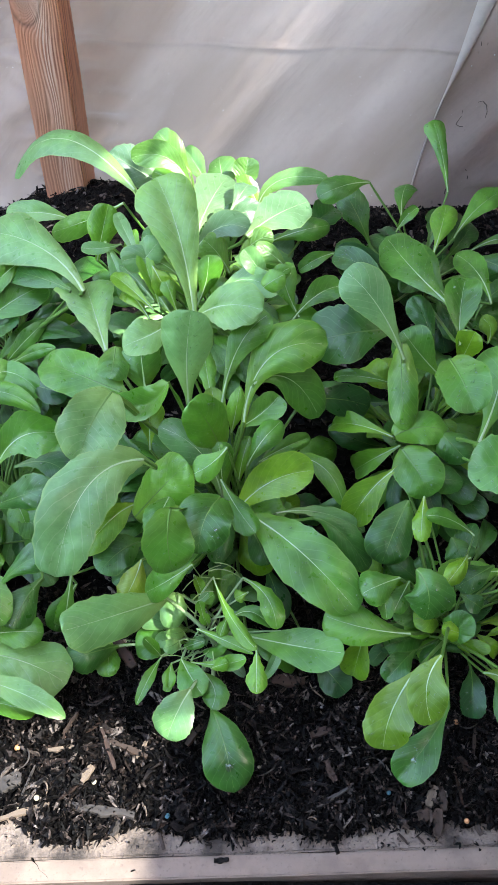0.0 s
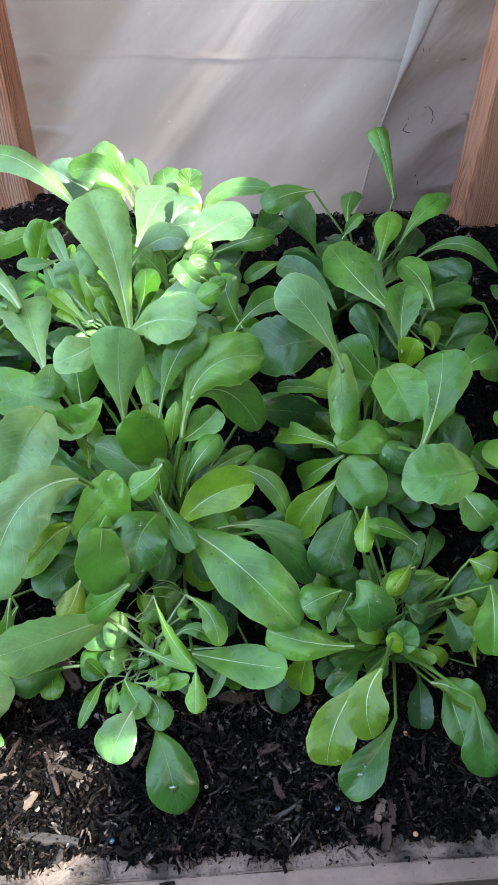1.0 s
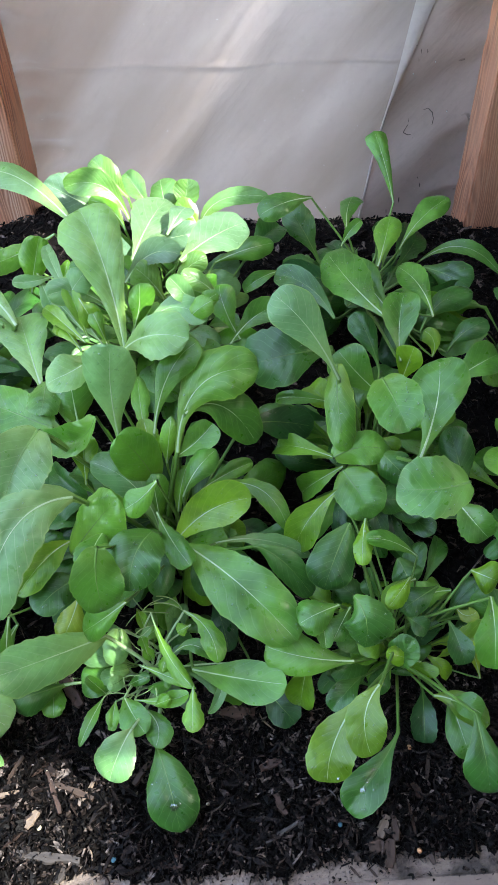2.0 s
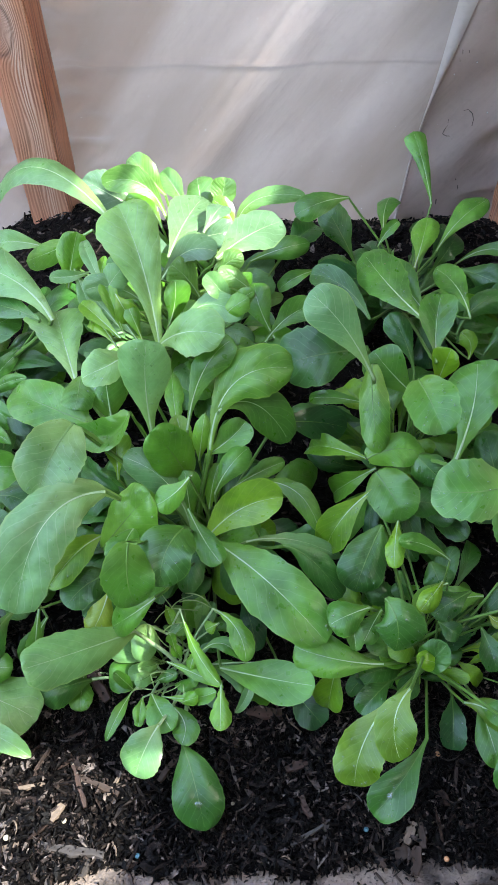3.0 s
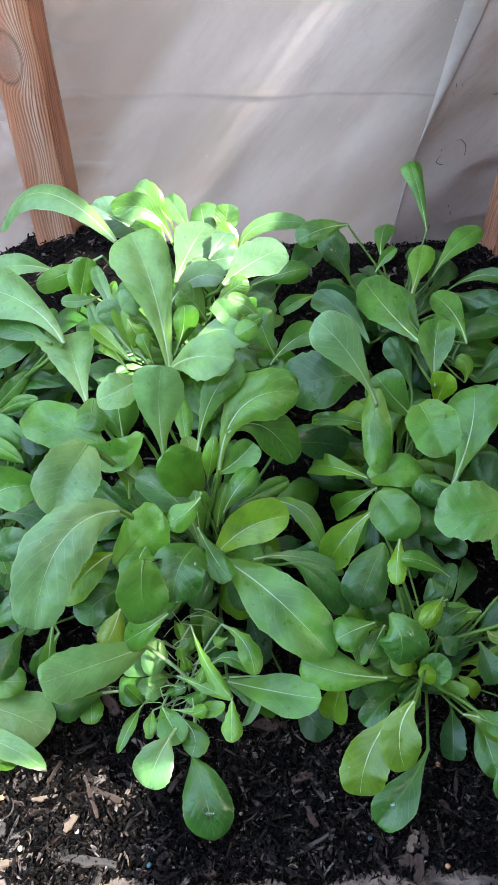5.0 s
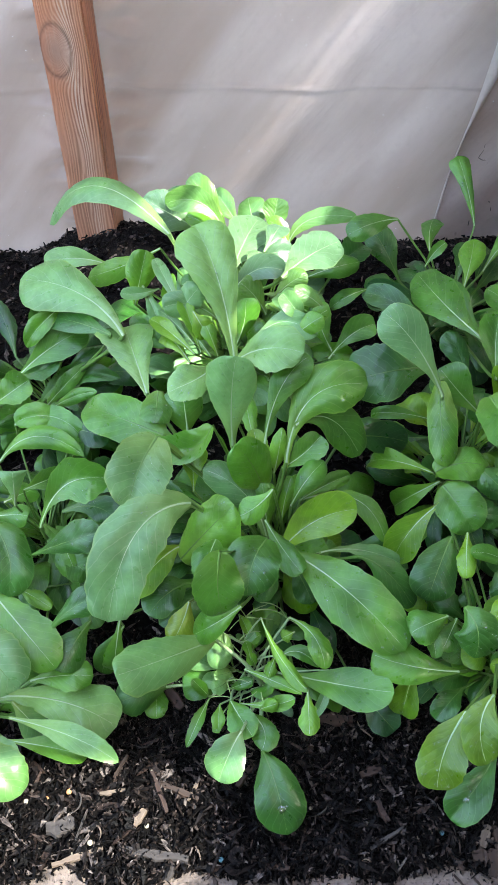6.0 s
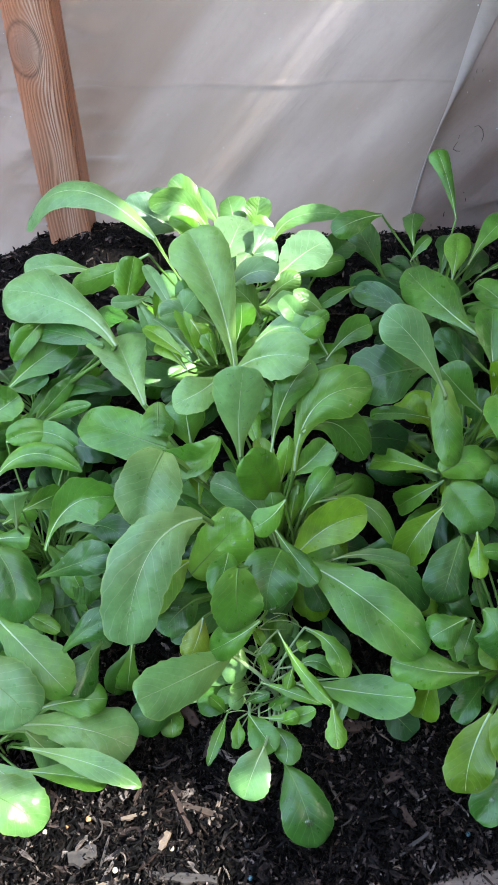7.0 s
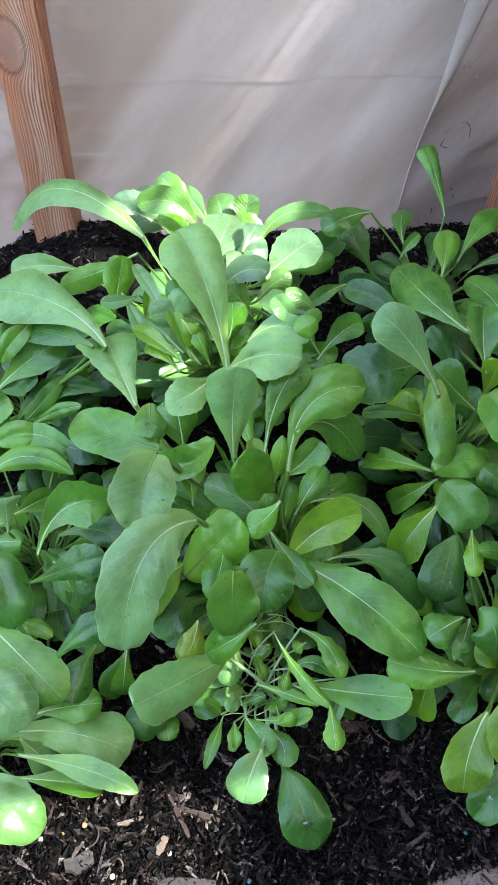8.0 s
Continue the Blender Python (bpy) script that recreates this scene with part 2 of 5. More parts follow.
def dimmer_material(open_share):
    """Unseen sheet added in the roof gaps; lets a set share of the sun straight through."""
    n = Nodes("sun_dimmer_cloth")
    n.set(Base_Color=rgb(0.05, 0.05, 0.05), Roughness=0.8)
    clear = n.add("BsdfTransparent")
    mixed = n.add("MixShader", {0: open_share, 1: n.bsdf.outputs[0], 2: clear.outputs[0]})
    n.put(n.out.inputs["Surface"], mixed.outputs[0])
    return n.mat


SHADE, SHADE_THIN = dimmer_material(0.10), dimmer_material(0.95)
MIDRIB = midrib_material("midrib", (0.27, 0.43, 0.19), (0.42, 0.56, 0.32))
PALE_STEM = midrib_material("pale_stem", (0.24, 0.38, 0.12), (0.36, 0.50, 0.20))
STALK, SOIL, WATER = stalk_material(), soil_material(), water_material()
BARK = ((0.0, (0.0018, 0.0016, 0.0017)), (0.66, (0.0045, 0.0038, 0.0036)), (0.80, (0.020, 0.0142, 0.0122)), (0.92, (0.056, 0.044, 0.040)), (1.0, (0.15, 0.130, 0.120)))
CHIPS = chip_material("bark_chips", BARK)
CHIP = chip_material("bark_chip", ((0.0, (0.005, 0.0042, 0.0042)), (0.55, (0.011, 0.0078, 0.0068)), (0.78, (0.028, 0.017, 0.013)), (0.92, (0.048, 0.038, 0.034)), (1.0, (0.12, 0.10, 0.09))), single=True)
TAN, BROWN, REDBROWN, GREYWOOD = (plain_chip_material(*c) for c in (
    ("pale_wood", (0.095, 0.064, 0.044), (0.19, 0.135, 0.098)), ("brown_bark", (0.020, 0.010, 0.006), (0.048, 0.025, 0.015)),
    ("red_bark", (0.022, 0.010, 0.006), (0.052, 0.023, 0.014)), ("grey_wood", (0.020, 0.015, 0.013), (0.058, 0.046, 0.040))))


# ---- mesh helpers ----
def mesh(name, verts, faces, material, smooth=True, uvs=None):
    me = bpy.data.meshes.new(name)
    me.from_pydata([tuple(v) for v in verts], [], faces)
    if uvs is not None:
        layer = me.uv_layers.new(name="UVMap")
        flat = np.asarray(uvs, np.float32)[[i for f in faces for i in f]]
        layer.data.foreach_set("uv", flat.ravel())
    me.materials.append(material)
    if smooth:
        me.polygons.foreach_set("use_smooth", [True] * len(me.polygons))
    me.update()
    return me


def part(name, me, parent, label=""):
    ob = new(name, me)
    ob.parent = parent
    ob.matrix_parent_inverse = Matrix.Translation(parent.matrix_world.translation).inverted() if parent.type == "EMPTY" else Matrix()
    if label:
        ob["label"] = label
    return ob


def grid_faces(rows, cols):
    return [(r * cols + c, r * cols + c + 1, (r + 1) * cols + c + 1, (r + 1) * cols + c) for r in range(rows - 1) for c in range(cols - 1)]


def box_mesh(name, a, b, material, bevel=0.002, cuts=0, rough=0.0, seed=0):
    """A sawn timber: bevelled edges, faces a little uneven."""
    a, b = Vector(a), Vector(b)
    bm = bmesh.new()
    bmesh.ops.create_cube(bm, size=1, matrix=Matrix.Translation((a + b) / 2) @ Matrix.Diagonal((*(b - a), 1)))
    if cuts:
        length = max(range(3), key=lambda i: (b - a)[i])
        long_edges = [e for e in bm.edges if abs((e.verts[0].co - e.verts[1].co)[length]) > 1e-6]
        bmesh.ops.subdivide_edges(bm, edges=long_edges, cuts=cuts)
    sharp = [e for e in bm.edges if len(e.link_faces) == 2 and e.calc_face_angle() > 0.5]
    bmesh.ops.bevel(bm, geom=sharp, offset=bevel, segments=2, affect="EDGES")
    if rough:
        for v in bm.verts:
            v.co += rough * noise.noise_vector(v.co * 40 + Vector((seed, 0, 0)))
    me = bpy.data.meshes.new(name)
    bm.to_mesh(me)
    bm.free()
    me.materials.append(material)
    return me


# ---- the large structure ----
def soil_z(x, y):
    """Height of the heaped compost: level at the board, rising to a crest before the film."""
    z = 0.055 * min(max((y - 0.25) / 0.58, 0.0), 1.0)
    z -= 0.030 * min(max((y - 0.87) / 0.07, 0.0), 1.0)
    z -= 0.022 * min(max((x + 0.14) / 0.07, 0.0), 1.0) * min(max((y - 0.66) / 0.18, 0.0), 1.0)
    z -= 0.034 * min(max((-0.235 - x) / 0.07, 0.0), 1.0) * min(max((y - 0.68) / 0.16, 0.0), 1.0)
    z += 0.012 * math.exp(-((x + 0.17) ** 2 + (y - 0.85) ** 2) / 0.003)
    return z


def soil_height(x, y):
    p = Vector((x, y, 0))
    h = soil_z(x, y) + 0.006 * noise.noise(p * 14) + 0.003 * noise.noise(p * 45) + 0.0016 * noise.noise(p * 130)
    lip = 0.1845 + 0.007 * min(max((x - 0.02) / 0.07, 0.0), 1.0) + 0.012 * noise.noise(Vector((x * 22, 3.0, 0))) + 0.006 * noise.noise(Vector((x * 75, 9.0, 0)))
    return h - 0.02 * min(max((lip - y) / 0.012, 0.0), 1.0)


def build_soil():
    xs = np.concatenate([np.linspace(-1.4, -0.42, 30, endpoint=False), np.linspace(-0.42, 0.48, 300), np.linspace(0.48, 1.4, 31)[1:]])
    ys = np.concatenate([np.linspace(0.168, 0.34, 70, endpoint=False), np.linspace(0.34, 0.96, 130)])
    verts = [(x, y, soil_height(x, y)) for y in ys for x in xs]
    ob = new("soil", mesh("soil", verts, grid_faces(len(ys), len(xs)), SOIL))
    return tagged(ob, "dark moist compost heaped inside the raised bed", "soil", kind="structure")


def build_ground():
    xs = np.concatenate([[-60, -20, -6], np.linspace(-2, 2, 60), [6, 20, 60]])
    ys = np.concatenate([[-60, -20, -6], np.linspace(-1.5, 1.5, 50), [6, 20, 60]])
    verts = [(x, y, -0.33 + 0.01 * noise.noise(Vector((x, y, 0)) * 3)) for y in ys for x in xs]
    ob = new("ground", mesh("ground", verts, grid_faces(len(ys), len(xs)), SOIL))
    tagged(ob, "dark trodden earth around the raised bed", "ground", kind="structure")
    rim = [(x, y, -0.016 + 0.006 * noise.noise(Vector((x, y, 4)) * 30)) for y in np.linspace(-0.25, 0.158, 40) for x in np.linspace(-1.4, 1.4, 160)]
    path = new("path", mesh("path", rim, grid_faces(40, 160), SOIL))
    tagged(path, "dark bark mulch path in front of the bed", "path", kind="structure")


def timber(name, me, label, category, kind="structure", turn=0.0):
    ob = new(name, me)
    ob.matrix_world = pose(0, 0, 0, 0, 0, turn)
    return tagged(ob, label, category, kind=kind)


SOIL_BED = build_soil()
build_ground()
ROUGH_BOARD = board_material("rough_board", (0.140, 0.101, 0.080), (0.250, 0.188, 0.152), (0.030, 0.021, 0.017), 0.9, 1.3)
SMOOTH_BOARD = board_material("smooth_board", (0.205, 0.145, 0.114), (0.250, 0.182, 0.145), (0.08, 0.055, 0.044), 0.35, 0.3)
timber("bed_board", box_mesh("bed_board", (-1.4, 0.1715, -0.30), (1.4, 0.209, -0.0035), ROUGH_BOARD, 0.0012, 140, 0.0012), "rough grey weathered bed board half covered with compost", "board", turn=1.9)
timber("trim_board", box_mesh("trim_board", (-1.4, 0.1580, -0.30), (1.4, 0.1713, -0.0040), SMOOTH_BOARD, 0.0010, 60, 0.0005, 7), "smooth pinkish timber facing board of the raised bed", "board", turn=1.9)

TRIM = bpy.data.objects["trim_board"]


def board_crack(points):
    """A dark split running across the facing board."""
    back = TRIM.matrix_world.inverted()
    verts, faces = [], []
    for i, (x, y) in enumerate(points):
        w = 0.0006 * (1 - i / len(points)) + 0.0002
        verts += [back @ Vector((x - w, y, -0.0041)), back @ Vector((x, y, -0.0039)), back @ Vector((x + w, y, -0.0041))]
        if i:
            o = 3 * (i - 1)
            faces += [(o, o + 1, o + 4, o + 3), (o + 1, o + 2, o + 5, o + 4)]
    part("crack", mesh("crack", verts, faces, SOIL), TRIM, "dark split in the wood")


board_crack([(-0.138, 0.1690), (-0.1365, 0.1665), (-0.1335, 0.1640), (-0.1318, 0.1612), (-0.1280, 0.1590), (-0.1266, 0.1580), (-0.1256, 0.1566)])

REDWOOD = post_material((-0.221, 0.86, 0.274))
for name, x in (("post_left", -0.2355), ("post_right", 0.319)):
    timber(name, box_mesh(name, (x, 0.86, -0.33), (x + 0.0475, 0.922, 1.05), REDWOOD, 0.002, 40, 0.0006, x), "reddish knotty timber post holding the plastic film", "post")


def film_y(x, z):
    """The film hangs a little slack between the posts, with slanting folds and one level crease."""
    y = 0.930 + 0.006 * math.sin(5.5 * x + 2.2 * z) + 0.010 * noise.noise(Vector((x * 3.2 + z * 2.6, z * 1.2, 1.0)))
    y += 0.015 * noise.noise(Vector(((x - 0.78 * z) * 13, z * 2.2, 5.0)))
    for px in (-0.21, 0.338):
        d = abs(x - px)
        y += (0.924 - y) * math.exp(-(d / 0.035) ** 2)
        y += 0.017 * noise.noise(Vector((x * 24, z * 46, 8.0))) * math.exp(-((d - 0.035) / 0.03) ** 2)
    y -= 0.0026 * math.exp(-((z - 0.206 + 0.002 * math.sin(9 * x)) / 0.0030) ** 2)
    y += 0.0010 * math.exp(-((z - 0.198) / 0.006) ** 2)
    return y


FILM = film_material("milky_film", (0.325, 0.255, 0.226), (0.445, 0.362, 0.332), 0.30)
FILM_DULL = film_material("dull_film", (0.470, 0.365, 0.320), (0.560, 0.450, 0.400), 0.30, 0.5)
FILM_EDGE = film_material("film_hem", (0.52, 0.45, 0.41), (0.58, 0.52, 0.48), 0.35)


def build_film():
    xs = np.concatenate([np.linspace(-1.4, -0.5, 20, endpoint=False), np.linspace(-0.5, 0.6, 260), np.linspace(0.6, 1.4, 20)[1:]])
    zs = np.concatenate([np.linspace(-0.3, 0.0, 6, endpoint=False), np.linspace(0.0, 0.42, 170), np.linspace(0.42, 1.05, 20)[1:]])
    verts = [(x, film_y(x, z), z) for z in zs for x in xs]
    ob = new("plastic_wall", mesh("plastic_wall", verts, grid_faces(len(zs), len(xs)), FILM))
    tagged(ob, "milky creased plastic film wall behind the bed", "plastic film", kind="structure")
    # a second sheet laps over it beside the right post, its folded hem slanting
    rows, cols = 60, 26
    verts = []
    for z in np.linspace(-0.1, 1.05, rows):
        left = 0.199 + 0.150 * max(z, 0) + 0.02 * max(z, 0) ** 2
        for s in np.linspace(0, 1, cols):
            x = left + (1.4 - left) * s ** 1.6
            verts.append((x, film_y(x, z) - 0.006 - 0.004 * math.exp(-((x - 0.26) / 0.05) ** 2), z))
    lap = new("plastic_lap", mesh("plastic_lap", verts, grid_faces(rows, cols), FILM_DULL))
    tagged(lap, "dull grey second layer of plastic film, hem folded", "plastic film", kind="structure")
    verts = []
    for z in np.linspace(-0.1, 1.05, rows):
        left = 0.199 + 0.150 * max(z, 0) + 0.02 * max(z, 0) ** 2
        for s in np.linspace(0, 1, 5):
            x = left - 0.001 + (0.003 + 0.15 * max(z - 0.16, 0)) * s
            verts.append((x, film_y(x, z) - 0.0085 - 0.004 * math.exp(-((x - 0.26) / 0.05) ** 2) - 0.002 * math.sin(math.pi * s), z))
    part("hem", mesh("hem", verts, grid_faces(rows, 5), FILM_EDGE), lap, "paler folded hem")


build_film()


def build_sun_block():
    """Unseen board roof, added to block the sun; it reaches the bed only through the gaps."""
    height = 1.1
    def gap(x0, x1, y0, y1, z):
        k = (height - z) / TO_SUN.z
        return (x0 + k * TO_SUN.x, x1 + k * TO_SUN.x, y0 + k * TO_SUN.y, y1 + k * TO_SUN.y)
    # each gap is projected back from a sunlit patch wanted on the bed
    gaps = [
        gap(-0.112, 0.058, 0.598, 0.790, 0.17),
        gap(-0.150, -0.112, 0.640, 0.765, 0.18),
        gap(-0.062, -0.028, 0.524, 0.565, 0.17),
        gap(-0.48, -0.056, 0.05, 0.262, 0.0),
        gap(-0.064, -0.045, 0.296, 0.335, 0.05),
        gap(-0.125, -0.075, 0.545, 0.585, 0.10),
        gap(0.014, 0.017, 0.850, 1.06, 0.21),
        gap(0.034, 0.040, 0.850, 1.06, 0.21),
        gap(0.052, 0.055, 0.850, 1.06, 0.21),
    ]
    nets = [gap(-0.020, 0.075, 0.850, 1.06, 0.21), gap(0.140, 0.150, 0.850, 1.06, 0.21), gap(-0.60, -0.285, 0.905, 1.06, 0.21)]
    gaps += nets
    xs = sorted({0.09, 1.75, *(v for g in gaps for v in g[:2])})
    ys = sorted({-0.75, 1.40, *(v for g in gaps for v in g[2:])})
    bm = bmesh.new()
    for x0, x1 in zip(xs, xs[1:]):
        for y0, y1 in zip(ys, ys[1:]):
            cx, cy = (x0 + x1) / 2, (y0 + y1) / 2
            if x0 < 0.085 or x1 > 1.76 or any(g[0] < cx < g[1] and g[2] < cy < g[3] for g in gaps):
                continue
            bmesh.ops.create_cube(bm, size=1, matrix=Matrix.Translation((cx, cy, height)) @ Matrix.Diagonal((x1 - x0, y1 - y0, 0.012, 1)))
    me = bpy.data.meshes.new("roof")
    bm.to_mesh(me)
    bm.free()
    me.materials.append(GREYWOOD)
    # added dimming sheets that soften the sun bands falling on the film
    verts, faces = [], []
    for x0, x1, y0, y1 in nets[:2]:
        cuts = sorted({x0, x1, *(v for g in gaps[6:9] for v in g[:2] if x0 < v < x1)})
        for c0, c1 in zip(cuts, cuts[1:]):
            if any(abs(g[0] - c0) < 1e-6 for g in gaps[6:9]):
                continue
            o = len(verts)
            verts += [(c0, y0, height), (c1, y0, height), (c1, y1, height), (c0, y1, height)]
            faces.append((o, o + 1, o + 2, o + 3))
    tagged(new("sun_dimmer", mesh("sun_dimmer", verts, faces, SHADE, smooth=False)), "added unseen dark netting dimming sun in the roof gaps", "shade net", kind="structure")
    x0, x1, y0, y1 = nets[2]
    thin = mesh("thin_dimmer", [(x0, y0, height), (x1, y0, height), (x1, y1, height), (x0, y1, height)], [(0, 1, 2, 3)], SHADE_THIN, smooth=False)
    tagged(new("thin_dimmer", thin), "added unseen thin netting dimming sun in a roof gap", "shade net", kind="structure")
    tagged(new("roof", me), "added unseen weathered board roof blocking sun, with gaps", "roof", kind="structure")
    for x, y in ((0.33, -0.7), (1.7, -0.7), (1.7, 1.3)):
        timber("roof_post", box_mesh("roof_post", (x, y, -0.33), (x + 0.05, y + 0.05, 1.094), REDWOOD), "added unseen timber post carrying the added roof", "post")


build_sun_block()
# unseen walls, added to hold back sky light and deepen the shade
WALL = board_material("dark_boards", (0.10, 0.085, 0.07), (0.16, 0.135, 0.115), (0.06, 0.05, 0.04), 0.6, 0.5)
timber("wall_left", box_mesh("wall_left", (-1.46, -1.30, -0.33), (-1.42, 0.98, 0.40), WALL), "added unseen dark board wall cutting light at bed end", "wall")
timber("wall_right", box_mesh("wall_right", (0.62, -1.30, -0.33), (0.66, 0.92, 0.86), WALL), "added unseen dark board wall cutting light at bed end", "wall")
timber("wall_back", box_mesh("wall_back", (0.215, 0.985, -0.33), (1.84, 1.02, 1.05), WALL), "added unseen dark board wall cutting light behind the film", "wall")
timber("wall_front", box_mesh("wall_front", (-1.46, -1.35, -0.33), (1.84, -1.31, 2.60), WALL), "added unseen dark board wall cutting light across the path", "wall")

# ---- plants ----
WETNESS = {1: 0.4, 2: 1.0, 3: 1.6}
VIEW_POINT = Vector((-0.01, 0.05, 0.57))  # near the camera's eye; leaves are turned to face it


def profile(kind, s):
    """Half-width of the blade along its length, 1 at the widest."""
    peak, foot = {"o": (0.66, 0.13), "v": (0.66, 0.13), "r": (0.58, 0.13), "f": (0.76, 0.13), "s": (0.54, 0.14), "l": (0.66, 0.14), "e": (0.55, 0.15), "w": (0.72, 0.10), "b": (0.58, 0.15), "p": (0.78, 0.10), "t": (0.86, 0.09), "q": (0.64, 0.11), "c": (0.54, 0.2)}[kind]
    if s > peak:
        power = {"f": 3.4, "b": 3.0, "r": 2.5, "o": 2.5, "s": 2.0, "l": 2.0, "v": 2.0, "t": 3.2, "q": 2.1, "c": 2.2}.get(kind, 2.3)
        w = max(0.0, 1 - ((s - peak) / (1 - peak)) ** power) ** (1 / power if kind in "feowbptqc" else 0.5)
        return w if kind != "s" else w ** 1.35
    q = s / peak
    w = foot + (1 - foot) * ((3 * q * q - 2 * q ** 3) if kind not in "r" else math.sin(q * math.pi / 2) ** 1.1)
    if kind == "w":
        w = 0.10 + 0.90 * (3 * q * q - 2 * q ** 3) ** 1.3
    if kind == "p":
        w = 0.10 + 0.90 * q ** 1.35
    if kind == "t":
        w = 0.09 + 0.91 * q ** 1.25
    if kind == "c":
        w = 0.30 + 0.70 * max(0.0, 1 - (1 - q) ** 2.2) ** 0.75
    if kind == "q":
        w = 0.11 + 0.89 * math.sin(q * math.pi / 2) ** 1.25
    if kind in "eb":
        w = 0.15 + 0.85 * math.sin(min(1.0, q) * math.pi / 2) ** 0.85
    if kind == "l":
        w *= 1 - 0.42 * abs(math.sin(3.2 * math.pi * q)) * (1 - q) ** 0.5
    return w


def tube(points, radii, sides=6):
    """A round stalk along a line of points."""
    verts, faces = [], []
    for i, (p, r) in enumerate(zip(points, radii)):
        t = (points[min(i + 1, len(points) - 1)] - points[max(i - 1, 0)]).normalized()
        a = t.orthogonal().normalized()
        if i and a.dot(last) < 0.99:
            a = (last - t * last.dot(t)).normalized()
        last, b = a, t.cross(a)
        verts += [p + r * (math.cos(k * math.tau / sides) * a + math.sin(k * math.tau / sides) * b) for k in range(sides)]
        if i:
            o = (i - 1) * sides
            faces += [(o + k, o + (k + 1) % sides, o + sides + (k + 1) % sides, o + sides + k) for k in range(sides)]
    return verts, faces


CANOPY = []  # points along the placed leaves, each with its half-width


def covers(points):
    """Whether a filler leaf would hide a placed one from the camera."""
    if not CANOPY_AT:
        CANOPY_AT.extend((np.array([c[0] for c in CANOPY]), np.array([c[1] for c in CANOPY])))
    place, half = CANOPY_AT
    way = np.array(VIEW_POINT) - place
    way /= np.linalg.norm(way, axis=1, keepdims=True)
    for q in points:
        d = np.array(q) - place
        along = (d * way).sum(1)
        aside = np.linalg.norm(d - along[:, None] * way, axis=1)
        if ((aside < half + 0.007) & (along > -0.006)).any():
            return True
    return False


CANOPY_AT = []


def leaf(plant, base, tip, width, kind="o", arch=0.1, roll=0.0, hue=0, middle=None, wet=None, rng=random.Random(5), loose=False):
    """One leaf of a plant: blade, pale midrib running into the stalk, and the drops that lie on it."""
    base, tip = Vector(base), Vector(tip)
    axis = tip - base
    length = axis.length
    axis.normalize()
    mid = (base + tip) / 2
    # tilt the blade towards the camera so its width fits that view
    face = 0.75 * (VIEW_POINT - mid).normalized() + Vector((0, 0, 0.25))
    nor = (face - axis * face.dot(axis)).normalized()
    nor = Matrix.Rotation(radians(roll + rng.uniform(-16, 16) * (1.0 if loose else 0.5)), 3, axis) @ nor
    across = axis.cross(nor).normalized()
    bend = rng.uniform(-0.06, 0.06) if loose else rng.uniform(-0.012, 0.012)
    ctrl = mid + nor * (2 * (arch + rng.uniform(0.0, 0.10)) * length) + across * (2 * bend * length)
    if middle is not None:
        ctrl = 2 * Vector(middle) - mid
    rows, cols = 26, 11
    twist = rng.uniform(-0.5, 0.5) * (0.5 if width > 0.032 else 1.0)
    cup, wave, phase = rng.choice((-0.42, -0.3, -0.2, -0.1, 0.12, 0.26, 0.38)) * (0.55 if width > 0.032 else 1.0), rng.uniform(0.04, 0.14), rng.uniform(0, 9)
    pillow = rng.uniform(0.02, 0.16)
    teeth, lean, curl = rng.uniform(0.010, 0.048), rng.uniform(-0.08, 0.08), rng.uniform(-0.05, 0.36)
    verts, uvs, spine, ups, sides = [], [], [], [], []
    for i in range(rows):
        q = i / (rows - 1)
        s = 0.45 * q + 0.55 * (1 - math.cos(q * math.pi)) / 2
        c = base * (1 - s) ** 2 + ctrl * (2 * s * (1 - s)) + tip * s * s
        t = ((ctrl - base) * (1 - s) + (tip - ctrl) * s).normalized()
        n = (nor - t * nor.dot(t)).normalized()
        n = Matrix.Rotation(twist * (s - 0.5), 3, t) @ n
        x = t.cross(n)
        half = width / 2 * profile(kind, s)
        c = c - n * curl * width * max(0, s - 0.7) ** 2 * 4
        spine.append(c), ups.append(n), sides.append(x)
        for j in range(cols):
            u = 2 * j / (cols - 1) - 1
            edge = 1 + (teeth * math.sin(s * 46 + 2.2 * math.sin(s * 9 + phase) + phase + (0 if u < 0 else 2)) + 0.045 * math.sin(s * 11 + phase * (2 if u < 0 else 3))) * abs(u) ** 3
            edge *= 1 + lean * (1 if u > 0 else -1)
            lift = cup * half * abs(u) ** 1.6 + wave * half * abs(u) ** 2 * math.sin(s * 11 + phase + (1.7 if u > 0 else 0))
            lift += half * math.sin(abs(u) * 3.1) * (pillow + 0.025 * math.sin(s * 34 - abs(u) * 7 + phase))
            verts.append(c + x * (u * half * edge) + n * lift)
            uvs.append(((u + 1) / 2, s))
    if not loose:
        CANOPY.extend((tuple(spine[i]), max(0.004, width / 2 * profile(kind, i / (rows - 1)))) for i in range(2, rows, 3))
    # the stalk runs down to the crown, with a narrow wing of blade along its upper part
    crown = plant.matrix_world.translation
    thick = min(0.0019, 0.0004 + 0.032 * width) * (0.6 if loose else 1.0)
    last = rows - 2
    foot = crown + Vector((rng.uniform(-0.014, 0.014), rng.uniform(-0.014, 0.014), 0.0))
    out = base + 0.22 * (foot - base) - (ctrl - base).normalized() * min(0.003, 0.06 * length)
    low = foot + Vector((0, 0, 0.4 * max(0.02, base.z - foot.z))) + 0.15 * (base - foot)
    down = []
    for i in range(9):
        s = i / 8
